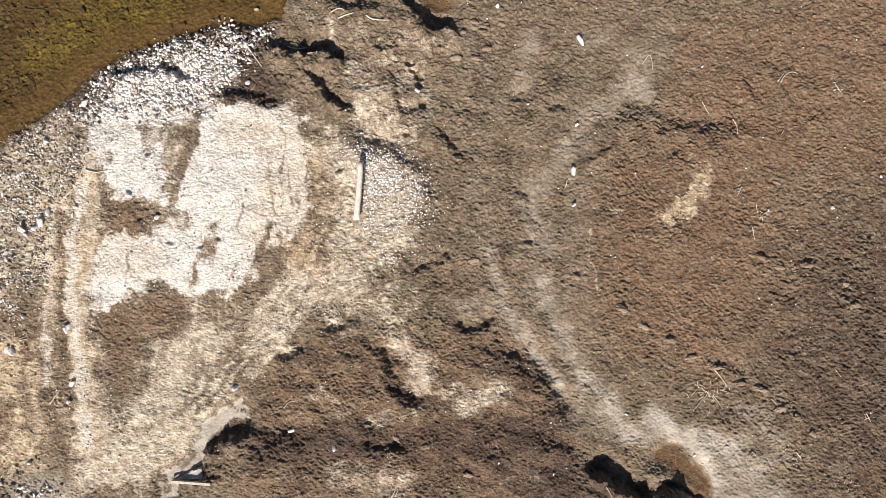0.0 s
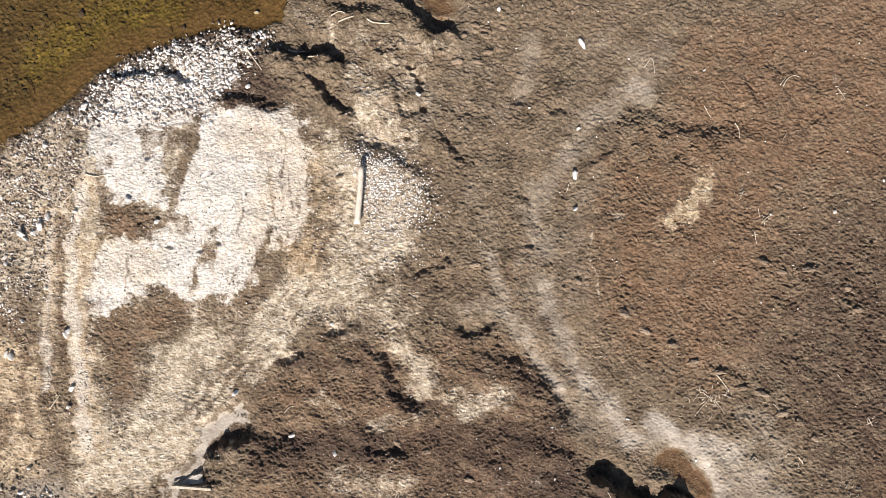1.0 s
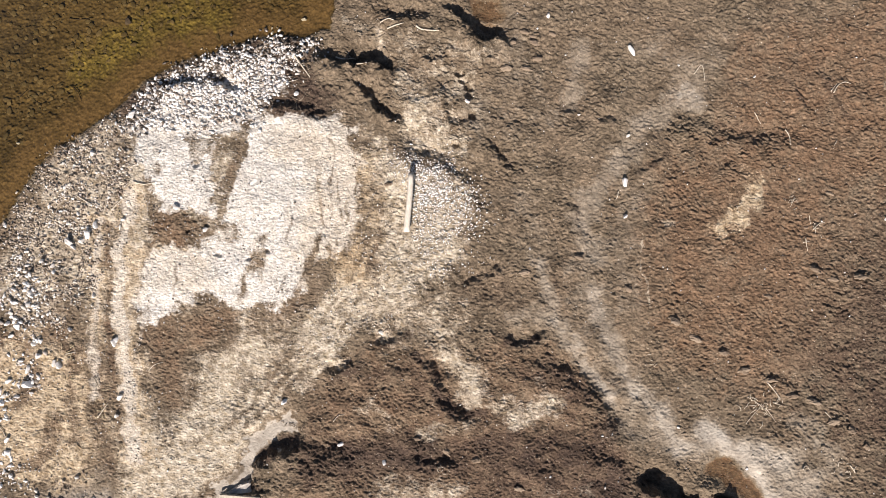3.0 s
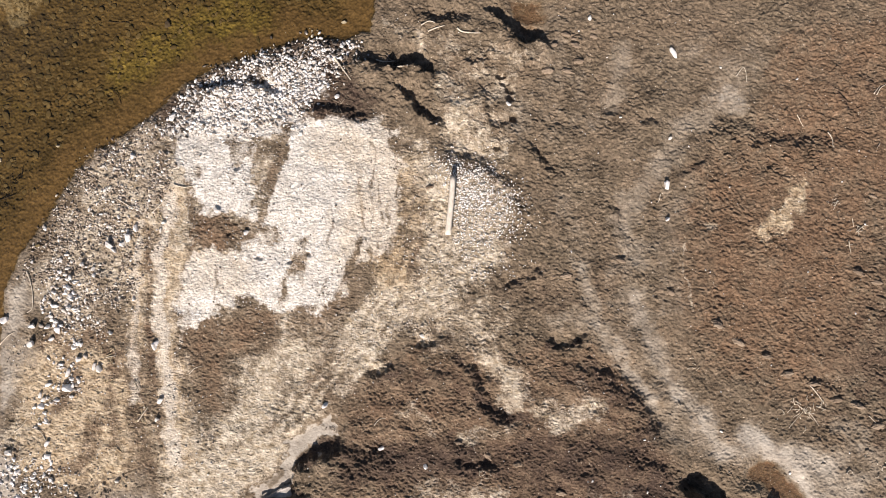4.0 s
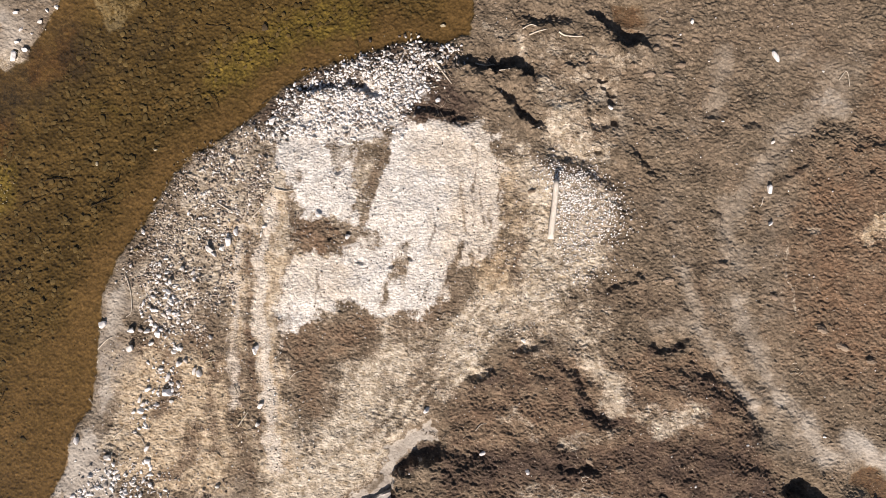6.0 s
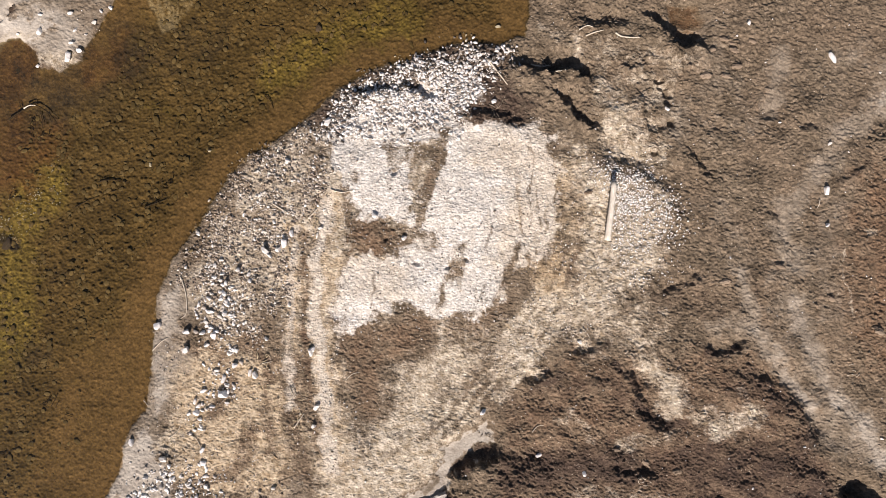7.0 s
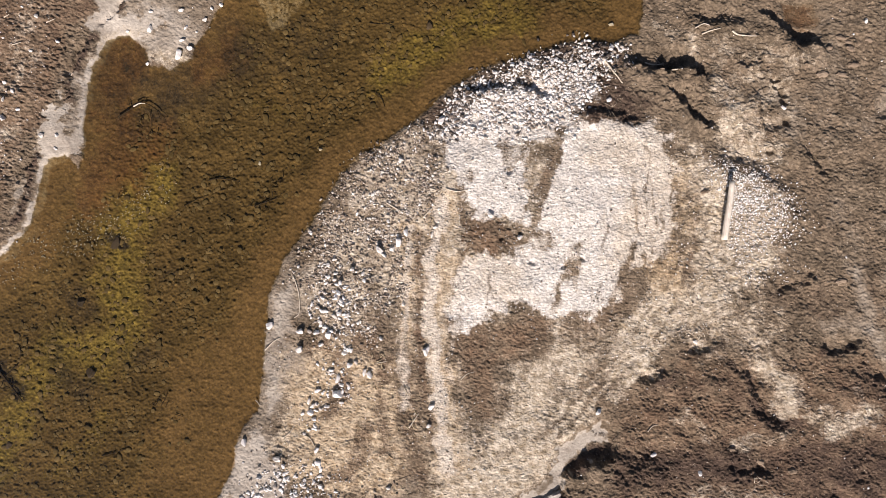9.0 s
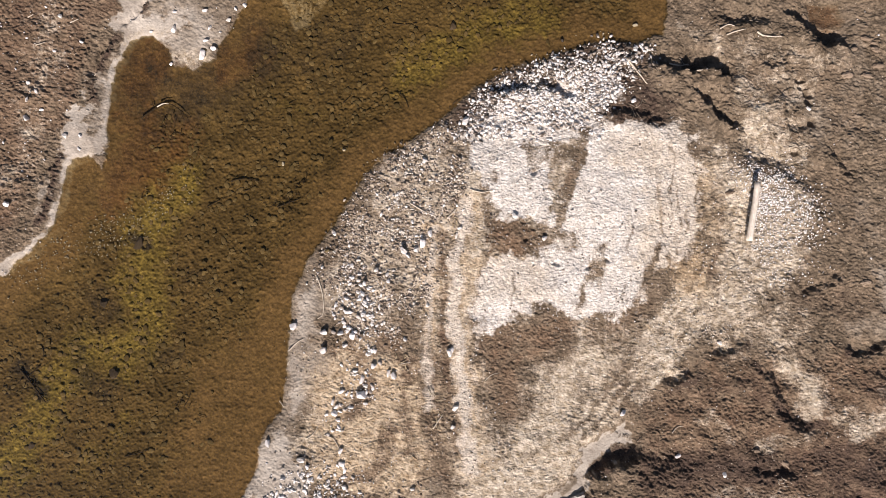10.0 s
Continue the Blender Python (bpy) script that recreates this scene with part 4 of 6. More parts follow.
    g.streak("silt", 0.5, [(-11.48, 4.11), (-11.09, 3.91), (-10.90, 4.11), (-11.19, 4.40)], 0.5, 0.8, 0.5)
    g.lay("silt", 0.8, [(-13.94, 1.06), (-13.87, 1.42), (-13.71, 1.62), (-13.69, 1.39), (-13.81, 1.10)], 0.06, 0.3)
    g.lay("silt", 0.9, [(-13.26, 2.33), (-12.85, 2.35), (-12.70, 2.14), (-13.05, 2.01), (-13.32, 2.01)], 0.08, 0.2)
    # dark churned mud, and the shadow of the bank's step painted behind the silt
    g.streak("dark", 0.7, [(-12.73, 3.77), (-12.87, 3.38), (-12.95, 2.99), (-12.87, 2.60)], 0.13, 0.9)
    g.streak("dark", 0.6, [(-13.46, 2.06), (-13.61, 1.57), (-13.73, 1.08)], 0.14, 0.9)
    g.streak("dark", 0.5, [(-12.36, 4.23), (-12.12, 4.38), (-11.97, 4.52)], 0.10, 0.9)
    g.streak("cream", 0.3, [(-13.53, 4.50), (-13.73, 3.52), (-13.83, 2.45), (-14.22, 1.47)], 0.9, 0.95)
    g.streak("cream", 0.4, [(-11.48, 3.77), (-11.24, 3.62), (-10.99, 3.77)], 0.3, 0.9)
    g.scarp([(-12.95, 2.74), (-12.87, 3.23), (-12.75, 3.72), (-12.67, 4.01)], 0.06, 0.10, 0.3, 0.05)
    for k in range(7):
        g.streak("cream", 0.8 - 0.07 * abs(k - 2), [(-9.62 + 0.11 * k, 5.05), (-9.58 + 0.11 * k, 4.72), (-9.50 + 0.085 * k, 4.36 + 0.05 * abs(k - 2))], 0.09, 0.9, 0.1)
    g.lay("silt", 1.0, [(-12.49, 5.09), (-12.00, 4.90), (-12.04, 4.43), (-11.51, 4.49), (-11.22, 4.23), (-11.66, 4.09), (-12.10, 3.98), (-12.33, 3.77), (-12.42, 3.33), (-12.57, 2.84), (-12.73, 2.69), (-12.77, 2.94), (-12.61, 3.53), (-12.49, 3.82), (-12.43, 4.11)], 0.07, 0.12)
    g.lay("silt", 0.58, [(-12.00, 4.90), (-10.24, 4.90), (-10.48, 4.33), (-10.88, 3.80), (-11.51, 3.66), (-11.61, 4.02), (-11.22, 4.26), (-11.51, 4.46), (-12.05, 4.41)], 0.12, 0.3)
    g.lay("silt", 1.0, [(-13.44, 2.50), (-13.26, 2.77), (-12.98, 3.08), (-12.86, 2.89), (-13.02, 2.59), (-12.88, 2.37), (-12.67, 2.27), (-12.73, 2.10), (-12.98, 2.01), (-13.26, 1.94), (-13.39, 1.84), (-13.47, 2.13)], 0.06, 0.12)
    g.lay("silt", 0.7, [(-12.98, 3.33), (-12.69, 3.57), (-12.49, 3.72), (-12.44, 3.33), (-12.64, 2.74), (-12.69, 2.35), (-12.98, 2.40), (-13.02, 2.59), (-12.88, 2.89)], 0.08, 0.3)
    # crack lines and the bank's step, its shadow put into the colour
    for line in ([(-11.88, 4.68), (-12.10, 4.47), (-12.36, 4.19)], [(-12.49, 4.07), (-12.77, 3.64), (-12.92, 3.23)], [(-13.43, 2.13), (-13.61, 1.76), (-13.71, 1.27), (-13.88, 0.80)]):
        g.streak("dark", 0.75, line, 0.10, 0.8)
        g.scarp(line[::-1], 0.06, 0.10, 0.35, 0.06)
    for outline, amount in (([(-12.39, 3.92), (-11.66, 4.09), (-11.46, 3.67), (-11.90, 3.08), (-12.35, 2.84), (-12.49, 3.23)], 0.8), ([(-10.73, 3.80), (-10.14, 4.31), (-9.85, 3.82), (-10.14, 3.33), (-10.83, 3.33)], 0.7), ([(-12.49, 2.84), (-11.22, 2.84), (-11.12, 2.15), (-11.61, 1.47), (-12.39, 0.98), (-12.98, 0.98), (-12.69, 1.86)], 0.6)):
        g.lay("red", amount, outline, 0.25)
    # damp silt along the east shore
    g.streak("silt", 0.4, [(-8.94, 0.01), (-9.28, -0.58), (-9.38, -1.36), (-9.37, -2.14), (-9.48, -2.63), (-9.63, -3.02), (-9.74, -3.41)], 0.45, 0.7, 0.4)
    g.lay("silt", 0.95, [(-9.97, -3.02), (-9.53, -2.83), (-9.19, -3.41), (-8.94, -4.10), (-10.41, -4.10)], 0.15, 0.4)
    g.lay("red", 0.5, [(-9.24, -1.36), (-7.57, -1.17), (-6.99, -2.14), (-7.09, -3.90), (-8.94, -3.61)], 0.3)
    g.lay("warm", 0.6, [(-9.28, -1.17), (-6.99, -1.07), (-6.60, -2.14), (-6.70, -4.68), (-8.94, -4.10)], 0.3, 0.7)
    g.lay("cream", 0.75, [(-9.24, -1.36), (-7.57, -1.17), (-6.99, -2.14), (-7.09, -3.90), (-8.94, -3.61)], 0.3)
    g.lay("silt", 0.72, [(-9.50, -0.79), (-9.04, -0.08), (-8.75, -0.39), (-8.94, -1.18), (-8.57, -1.57), (-8.96, -2.16), (-9.43, -2.60), (-9.57, -1.67)], 0.15, 0.5)
    g.lay("cream", 0.75, [(-8.92, -2.06), (-8.08, -2.35), (-7.20, -1.77), (-7.08, -2.75), (-7.40, -3.82), (-8.57, -3.94), (-9.36, -3.14)], 0.25)
    g.lay("cream", 0.62, [(-7.67, 2.06), (-6.60, 2.64), (-6.60, 0.98), (-7.18, -0.38), (-8.16, -1.56), (-8.94, -0.19)], 0.3)
    for line, w, a in (([(-8.99, -1.65), (-8.65, -1.41), (-8.16, -1.17)], 0.3, 0.6), ([(-8.16, -1.65), (-8.01, -2.04), (-8.36, -2.44)], 0.3, 0.6), ([(-7.67, -2.73), (-7.97, -3.51), (-8.55, -3.71)], 0.35, 0.6), ([(-6.99, -1.56), (-6.94, -2.73), (-6.70, -3.71)], 0.28, 0.7), ([(-7.38, -1.56), (-7.43, -2.14), (-7.36, -3.12)], 0.2, 0.6),
                       ([(-6.79, -1.17), (-6.77, -2.04)], 0.14, 0.7), ([(-7.77, -1.17), (-7.57, -1.36)], 0.3, 0.6)):
        g.streak("cream", -a, line, w, 0.9)
        g.streak("red", 0.5 * a, line, w, 0.9)
        g.streak("dark", 0.4 * a, line, w, 0.9)
    g.lay("silt", 0.35, [(-7.67, 2.06), (-6.60, 2.64), (-6.60, 0.98), (-7.18, -0.38), (-8.16, -1.56), (-8.94, -0.19)], 0.3)

    # broken, hummocky ground
    for outline, height in (([(-3.14, -1.18), (2.15, -1.18), (2.75, -3.38), (2.15, -4.57), (-4.04, -4.57), (-3.34, -2.58)], 0.045), ([(-2.84, 4.71), (0.35, 4.71), (0.85, 1.51), (-1.45, 2.11), (-2.64, 3.11)], 0.04), ([(2.95, 2.71), (5.64, 2.71), (5.64, 1.71), (2.95, 1.71)], 0.03),
                            ([(-15.00, 5.09), (-13.05, 5.09), (-13.34, 2.74), (-14.12, 0.79), (-15.00, 0.30)], 0.035)):
        b = g.box(outline, 0.5)
        g.z[b] += height * step(inside(x[b], y[b], outline), -0.3, 0.3) * rough(x[b] * 0.8 + y[b] * 0.5, y[b] - 0.2 * x[b], 0.5, 2, 97, 0.4)
    # clods and crumbs
    u, v = x * 0.94 - y * 0.34, x * 0.34 + y * 0.94
    crumbs = 0.85 * rough(u / 1.25, v, 0.043, 1, 61) + 0.2 * rough(u / 1.1, v, 0.027, 1, 62) + 0.6 * rough(u / 1.35, v, 0.09, 1, 65)
    crumbs = np.maximum(crumbs, 0.5 * crumbs - 0.2)
    coarse = rough(u / 1.5, v, 0.058, 2, 63, 0.45)
    lumps = rough(u / 1.5, v, 0.17, 2, 71)
    calm = np.clip(1.0 + 0.45 * rough(x, y, 0.7, 3, 75), 0.6, 1.3)
    dry = 1 - np.clip(0.35 * m["chalk"] + 0.45 * m["bed"], 0, 1)
    ploughed = np.clip(m["dark"] * np.where(x > 3.5, 1.1, 0.15), 0, 1) + np.where(x < -10.5, 0.7, 0.0)
    relief = 0.021 * crumbs + 0.015 * coarse * ploughed + 0.016 * np.maximum(lumps - 0.25, 0) - 0.008 * np.maximum(-lumps - 0.5, 0)
    churned = np.maximum(g.clods - 1, 0) * 0.022 * rough(u / 1.5, v, 0.30, 2, 77, 0.5)
    g.z += np.clip(g.clods - 0.2 * m["cream"], 0.05, 1.2) * dry * calm * relief + churned * dry
    g.z += 0.005 * rough(x, y, 0.05, 2, 81) * m["chalk"] + m["bed"] * (1 - 0.55 * m["shallow"]) * (0.030 * np.maximum(rough(x, y, 0.10, 2, 91), 0) + 0.012 * rough(x, y, 0.045, 1, 93))
    sx, sy = (-10.21, 3.62)
    g.z += m["bed"] * 0.004 * np.sin((u * 0.5 + v) * 150 + 2 * rough(x, y, 0.3, 2, 95)) * np.exp(-((x - sx) / 0.7) ** 2 - ((y - sy) / 0.5) ** 2)


PUDDLES = [[(3.94, -3.48), (4.22, -3.41), (4.27, -3.58), (4.47, -3.78), (4.71, -4.00), (4.77, -4.20), (4.78, -4.62), (4.50, -4.62), (4.44, -4.32), (4.31, -4.10), (4.01, -3.91), (3.81, -3.81), (3.74, -3.74), (3.81, -3.64)],
           [(-0.37, 4.66), (0.15, 4.66), (0.21, 4.36), (0.15, 4.19), (-0.10, 4.21), (-0.33, 4.33)]]


PUDDLE_LEVELS = (-0.10, -0.12)


def grid_object(name, xs, ys, material):
    nx, ny = len(xs), len(ys)
    gx, gy = np.meshgrid(xs, ys)
    g = Land(gx, gy)
    shape_land(g)
    me = bpy.data.meshes.new(name)
    me.vertices.add(nx * ny)
    me.vertices.foreach_set("co", np.stack([gx, gy, g.z], -1).astype(np.float32).ravel())
    k = (np.arange(ny - 1)[:, None] * nx + np.arange(nx - 1)[None, :]).ravel()
    quads = np.stack([k, k + 1, k + nx + 1, k + nx], -1).astype(np.int32)
    me.loops.add(quads.size)
    me.loops.foreach_set("vertex_index", quads.ravel())
    me.polygons.add(len(quads))
    me.polygons.foreach_set("loop_start", np.arange(0, quads.size, 4, dtype=np.int32))
    me.update(calc_edges=True)
    me.polygons.foreach_set("use_smooth", np.ones(len(quads), bool))
    for key, values in g.masks.items():
        a = me.attributes.new(key, "FLOAT", "POINT")
        a.data.foreach_set("value", np.clip(values, 0, 1).astype(np.float32).ravel())
    me.materials.append(material)
    return new(name, me), g


CELL = 0.0135
OUT = np.array([0.05, 0.15, 0.4, 0.8, 1.5, 3, 6, 12, 25, 60, 150, 400])
XS = np.concatenate([-14.7 - OUT[::-1], np.arange(-14.7, 8.1, CELL), 8.1 + OUT])
YS = np.concatenate([-4.55 - OUT[::-1], np.arange(-4.55, 5.0, CELL), 5.0 + OUT])
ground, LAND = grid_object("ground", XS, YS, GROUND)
tagged(ground, "brown muddy creek bank with chalk patches and silt", "ground", kind="structure")


def lie(x, y):
    """Height of the ground at one place."""
    i, j = min(np.searchsorted(XS, x), len(XS) - 1), min(np.searchsorted(YS, y), len(YS) - 1)
    return float(LAND.z[j, i])


def sheet(name, outline, z, material):
    bm = bmesh.new()
    bm.faces.new([bm.verts.new((px, py, z)) for px, py in outline])
    bmesh.ops.triangulate(bm, faces=bm.faces[:])
    me = bpy.data.meshes.new(name)
    bm.to_mesh(me), bm.free()
    me.materials.append(material)
    return new(name, me)


def widen(pts, by):
    """The shore moved outwards under the bank."""
    out = []
    for k, (px, py) in enumerate(pts):
        (ax, ay), (bx, by2) = pts[k - 1], pts[(k + 1) % len(pts)]
        dx, dy = bx - ax, by2 - ay
        n = math.hypot(dx, dy) or 1
        out.append((px + dy / n * by, py - dx / n * by))
    return out


BANKS = EAST_SHORE + WEST_SHORE
AREA = sum(a[0] * b[1] - a[1] * b[0] for a, b in zip(BANKS, BANKS[1:] + BANKS[:1]))
water = sheet("water", widen(BANKS, 0.12 if AREA > 0 else -0.12), WATER_LEVEL, CREEK)
tagged(water, "shallow clear brown creek water over a stony bed", "water", kind="structure")
for outline, level in zip(PUDDLES, PUDDLE_LEVELS):
    puddle = sheet("puddle", widen(outline, -0.06), level, PUDDLE)
    tagged(puddle, "muddy brown puddle in a silted hollow", "puddle", kind="structure")


# ---- loose stones, gravel and clods ----
def ball(detail, seed, flat=0.75, dent=0.22, cut=0.38, lumpy=2.6):
    """Corners and triangles of one rough stone of about unit width, its foot at z = -0.25."""
    bm = bmesh.new()
    bmesh.ops.create_icosphere(bm, subdivisions=detail, radius=0.5)
    rnd = random.Random(seed)
    off = Vector((rnd.uniform(-9, 9), rnd.uniform(-9, 9), rnd.uniform(-9, 9)))
    cuts = [Vector((rnd.gauss(0, 1), rnd.gauss(0, 1), rnd.gauss(0, 0.7))).normalized() for _ in range(5)]
    for vert in bm.verts:
        p = vert.co.copy()
        p *= 1 + dent * noise.noise(p * lumpy + off)
        for c in cuts:
            over = p.dot(c) - cut
            if over > 0:
                p -= c * over * 0.9
        vert.co = (p.x, p.y, p.z * flat)
    bm.verts.index_update()
    verts = np.array([v.co for v in bm.verts], np.float32)
    faces = np.array([[v.index for v in f.verts] for f in bm.faces], np.int32)
    bm.free()
    return verts, faces


SMALL = [ball(1, k, 0.7, 0.6, 0.24) for k in range(8)]
MEDIUM = [ball(2, k + 20, 0.7, 0.6, 0.24) for k in range(8)]


ROUND = [ball(2, k + 60, 0.62, 0.3, 0.42) for k in range(8)]


def heights(px, py):
    i, j = np.clip(np.searchsorted(XS, px), 0, len(XS) - 1), np.clip(np.searchsorted(YS, py), 0, len(YS) - 1)
    return LAND.z[j, i], (j, i)


def scatter(name, label, outline, count, lo, hi, material, seed, sunk=0.12, thin=0.0, flat=1.0, stretch=1.5, turn=None, keep=None, edge=0.15, category="gravel"):
    """Many small stones strewn over an outline, joined as one heap. thin: how patchy they lie."""
    rng = np.random.default_rng(seed)
    xs, ys = np.array([p[0] for p in outline]), np.array([p[1] for p in outline])
    px, py = rng.uniform(xs.min() - 0.5, xs.max() + 0.5, count * 12), rng.uniform(ys.min() - 0.5, ys.max() + 0.5, count * 12)
    ok = inside(px, py, outline) + edge * (rough(px, py, 0.5, 3, seed) + rng.normal(0, 0.7, len(px))) > 0
    if thin:
        ok &= rough(px, py, 0.45, 3, seed + 5, 0.65) + rng.uniform(-0.5, 0.5, len(px)) > thin - 0.5
    pz, at = heights(px, py)
    if keep is not None:
        ok &= keep(LAND, at, rng.uniform(0, 1, len(px)))
    pick = np.nonzero(ok)[0][:count]
    size = lo * (hi / lo) ** (rng.uniform(0, 1, len(pick)) ** 1.7)
    verts, faces, marks, total = [], [], [], 0
    for k, s in zip(pick, size):
        v, f = (ROUND if material is BED_STONE and s > 0.045 else MEDIUM if s > 0.055 and stretch < 4 else SMALL)[rng.integers(8)]
        a = rng.uniform(0, 2 * np.pi) if turn is None else rng.normal(turn, 0.35)
        long = rng.uniform(1 if stretch < 4 else 4, stretch)
        w = v * (s * long, s / long ** 0.5, s * flat * rng.uniform(0.7, 1.1))
        c, n = np.cos(a), np.sin(a)
        w = np.stack([w[:, 0] * c - w[:, 1] * n, w[:, 0] * n + w[:, 1] * c, w[:, 2]], -1)
        verts.append(w + (px[k], py[k], pz[k] + s * flat * (0.32 - sunk)))
        faces.append(f + total)
        total += len(v)
        marks.append(np.full(len(v), k))
    verts, faces, marks = np.concatenate(verts), np.concatenate(faces), np.concatenate(marks)
    me = bpy.data.meshes.new(name)
    me.vertices.add(len(verts))
    me.vertices.foreach_set("co", verts.astype(np.float32).ravel())
    me.loops.add(faces.size)
    me.loops.foreach_set("vertex_index", faces.ravel().astype(np.int32))
    me.polygons.add(len(faces))
    me.polygons.foreach_set("loop_start", np.arange(0, faces.size, 3, dtype=np.int32))
    me.update(calc_edges=True)
    if material is BED_STONE:
        me.polygons.foreach_set("use_smooth", np.ones(len(faces), bool))
    if material is GROUND:
        at = heights(px[marks], py[marks])[1]
        for key, values in LAND.masks.items():
            me.attributes.new(key, "FLOAT", "POINT").data.foreach_set("value", np.clip(values[at], 0, 1).astype(np.float32))
    me.materials.append(material)
    return tagged(new(name, me), label, category if "clod" not in name else "mud clods", kind="stuff")


ALL = [(-15.0, -4.7), (8.4, -4.7), (8.4, 5.1), (-15.0, 5.1)]
BEACH = [(-7.87, 1.91), (-6.99, 2.50), (-6.45, 2.35), (-6.35, 1.47), (-6.60, 0.98), (-6.94, 0.10), (-7.14, -0.77), (-7.67, -1.17), (-8.36, -1.07), (-8.75, -0.38), (-8.94, 0.01), (-8.36, 1.28)]
RIM = [(-6.44, 2.46), (-5.79, 3.19), (-4.84, 3.63), (-3.94, 3.85), (-3.44, 3.66), (-3.48, 3.34), (-3.79, 3.17), (-3.92, 2.77), (-4.24, 2.52), (-4.59, 2.47), (-5.84, 2.36)]
FAN = [(-1.62, 1.91), (-0.85, 1.73), (-0.40, 1.31), (-0.21, 0.72), (-0.50, 0.10), (-0.95, -0.03), (-1.40, 0.42), (-1.49, 1.41)]
dry_mud = lambda g, at, u: (g.creek[at] < -0.05) & (u > g.masks["chalk"][at] * 0.95 + 0.5 * g.masks["silt"][at])
scatter("mud_clods", "small crumbled brown mud clods lying on the bank", ALL, 3600, 0.016, 0.06, GROUND, 1, 0.25, 0.3, 0.6, 2.0, -0.35, dry_mud)
scatter("hummock_clods", "crumbled mud lumps on broken ground", [(-3.24, -1.38), (2.15, -1.28), (2.75, -3.38), (2.15, -4.57), (-4.04, -4.57), (-3.44, -2.98)], 260, 0.03, 0.08, GROUND, 29, 0.22, 0.3, 0.5, 2.2, -0.35, dry_mud)
scatter("bank_clods", "crumbled mud lumps along broken edges", [(-3.24, 4.61), (1.15, 4.61), (1.15, 2.41), (-0.25, 1.71), (-1.45, 2.11), (-2.64, 3.11)], 280, 0.03, 0.07, GROUND, 30, 0.15, 0.3, 0.5, 2.2, -0.35, dry_mud)
scatter("ridge_clods", "broken mud clods along a low ridge", [(3.06, 2.42), (3.96, 2.52), (5.16, 2.47), (5.36, 1.92), (4.66, 1.72), (4.16, 1.51), (3.66, 1.41), (3.16, 1.92)], 130, 0.03, 0.10, GROUND, 32, 0.1, 0.3, 0.6, 1.9, -0.35, dry_mud)
scatter("loose_clods", "loose dry mud clods strewn over the bank", [(-3.8, -4.6), (8.2, -4.6), (8.2, 4.9), (-3.0, 4.9), (-1.6, 2.1), (-1.0, -0.5), (-3.2, -2.2)], 800, 0.03, 0.085, GROUND, 33, 0.2, 0.5, 0.5, 2.0, -0.35, dry_mud)
scatter("field_clods", "coarse dark clods in churned mud", [(5.2, -1.2), (6.4, 0.4), (8.2, 2.0), (8.2, -4.6), (6.6, -4.2), (5.6, -2.8)], 450, 0.03, 0.08, GROUND, 34, 0.2, 0.35, 0.5, 2.0, -0.35, dry_mud)
scatter("beach_gravel", "grey and white gravel along the creek shore", BEACH, 4200, 0.016, 0.066, PALE_GRAVEL, 2, 0.15, 0.55, 0.75)
scatter("grey_gravel", "grey-brown gravel along the creek shore", BEACH, 1500, 0.018, 0.06, GREY_GRAVEL, 3, 0.12, 0.35)
scatter("chalk_rubble", "white chalk rubble on the edge of the flat", RIM, 4600, 0.017, 0.072, CHALK_GRAVEL, 4, 0.1, 0.2)
scatter("dark_rubble", "dark stones among the chalk rubble", RIM, 650, 0.02, 0.075, GREY_GRAVEL, 14, 0.1, 0.45)
STRAND = [(-6.58, 2.53), (-5.84, 3.39), (-4.84, 3.73), (-3.84, 3.95), (-3.09, 3.86), (-3.19, 3.61), (-3.84, 3.67), (-4.84, 3.43), (-5.72, 3.06), (-6.34, 2.41)]
scatter("strand_rubble", "white and grey rubble along the water's edge", STRAND, 900, 0.02, 0.075, CHALK_GRAVEL, 24, 0.1, 0.2)
scatter("strand_stones", "dark wet stones along the water's edge", STRAND, 560, 0.025, 0.085, WET_STONE, 25, 0.1, 0.2)
scatter("fan_gravel", "pale gravel spread beside the timber", FAN, 1700, 0.015, 0.05, CHALK_GRAVEL, 5, 0.12, 0.25, edge=0.25)
scatter("white_fan_gravel", "white gravel heaped at the head of the fan", [(-1.59, 1.85), (-0.85, 1.66), (-0.47, 1.26), (-0.50, 0.92), (-1.35, 0.97), (-1.40, 1.41)], 1000, 0.018, 0.055, CHALK_GRAVEL, 27, 0.12, 0.2, edge=0.12)
scatter("chalk_grit", "chalk grit strewn on the white flat", [(-6.34, 2.51), (-2.84, 2.56), (-2.24, 0.22), (-3.84, -0.98), (-6.24, -1.03)], 900, 0.014, 0.035, CHALK_GRAVEL, 6, 0.15, 0.35)
scatter("flat_pebbles", "small dark stones lying on the white chalk flat", [(-6.24, 2.31), (-2.54, 2.41), (-2.44, 0.22), (-3.84, -0.78), (-6.04, -0.93)], 170, 0.02, 0.055, GREY_GRAVEL, 31, 0.12, 0.45)
scatter("washed_pebbles", "white pebbles washed into a line along the shore", [(-8.60, -0.19), (-7.97, -0.24), (-7.85, -1.56), (-8.01, -2.14), (-8.50, -2.65), (-8.83, -2.58), (-8.41, -2.04), (-8.28, -1.46), (-8.65, -0.87)], 260, 0.03, 0.10, CHALK_GRAVEL, 17, 0.12, 0.3)
scatter("sand_grit", "fine grit on the sandy shore", [(-9.43, -1.17), (-7.57, -1.17), (-6.99, -2.14), (-7.18, -4.10), (-10.02, -4.10), (-9.43, -2.34)], 600, 0.014, 0.04, PALE_GRAVEL, 18, 0.15, 0.3)
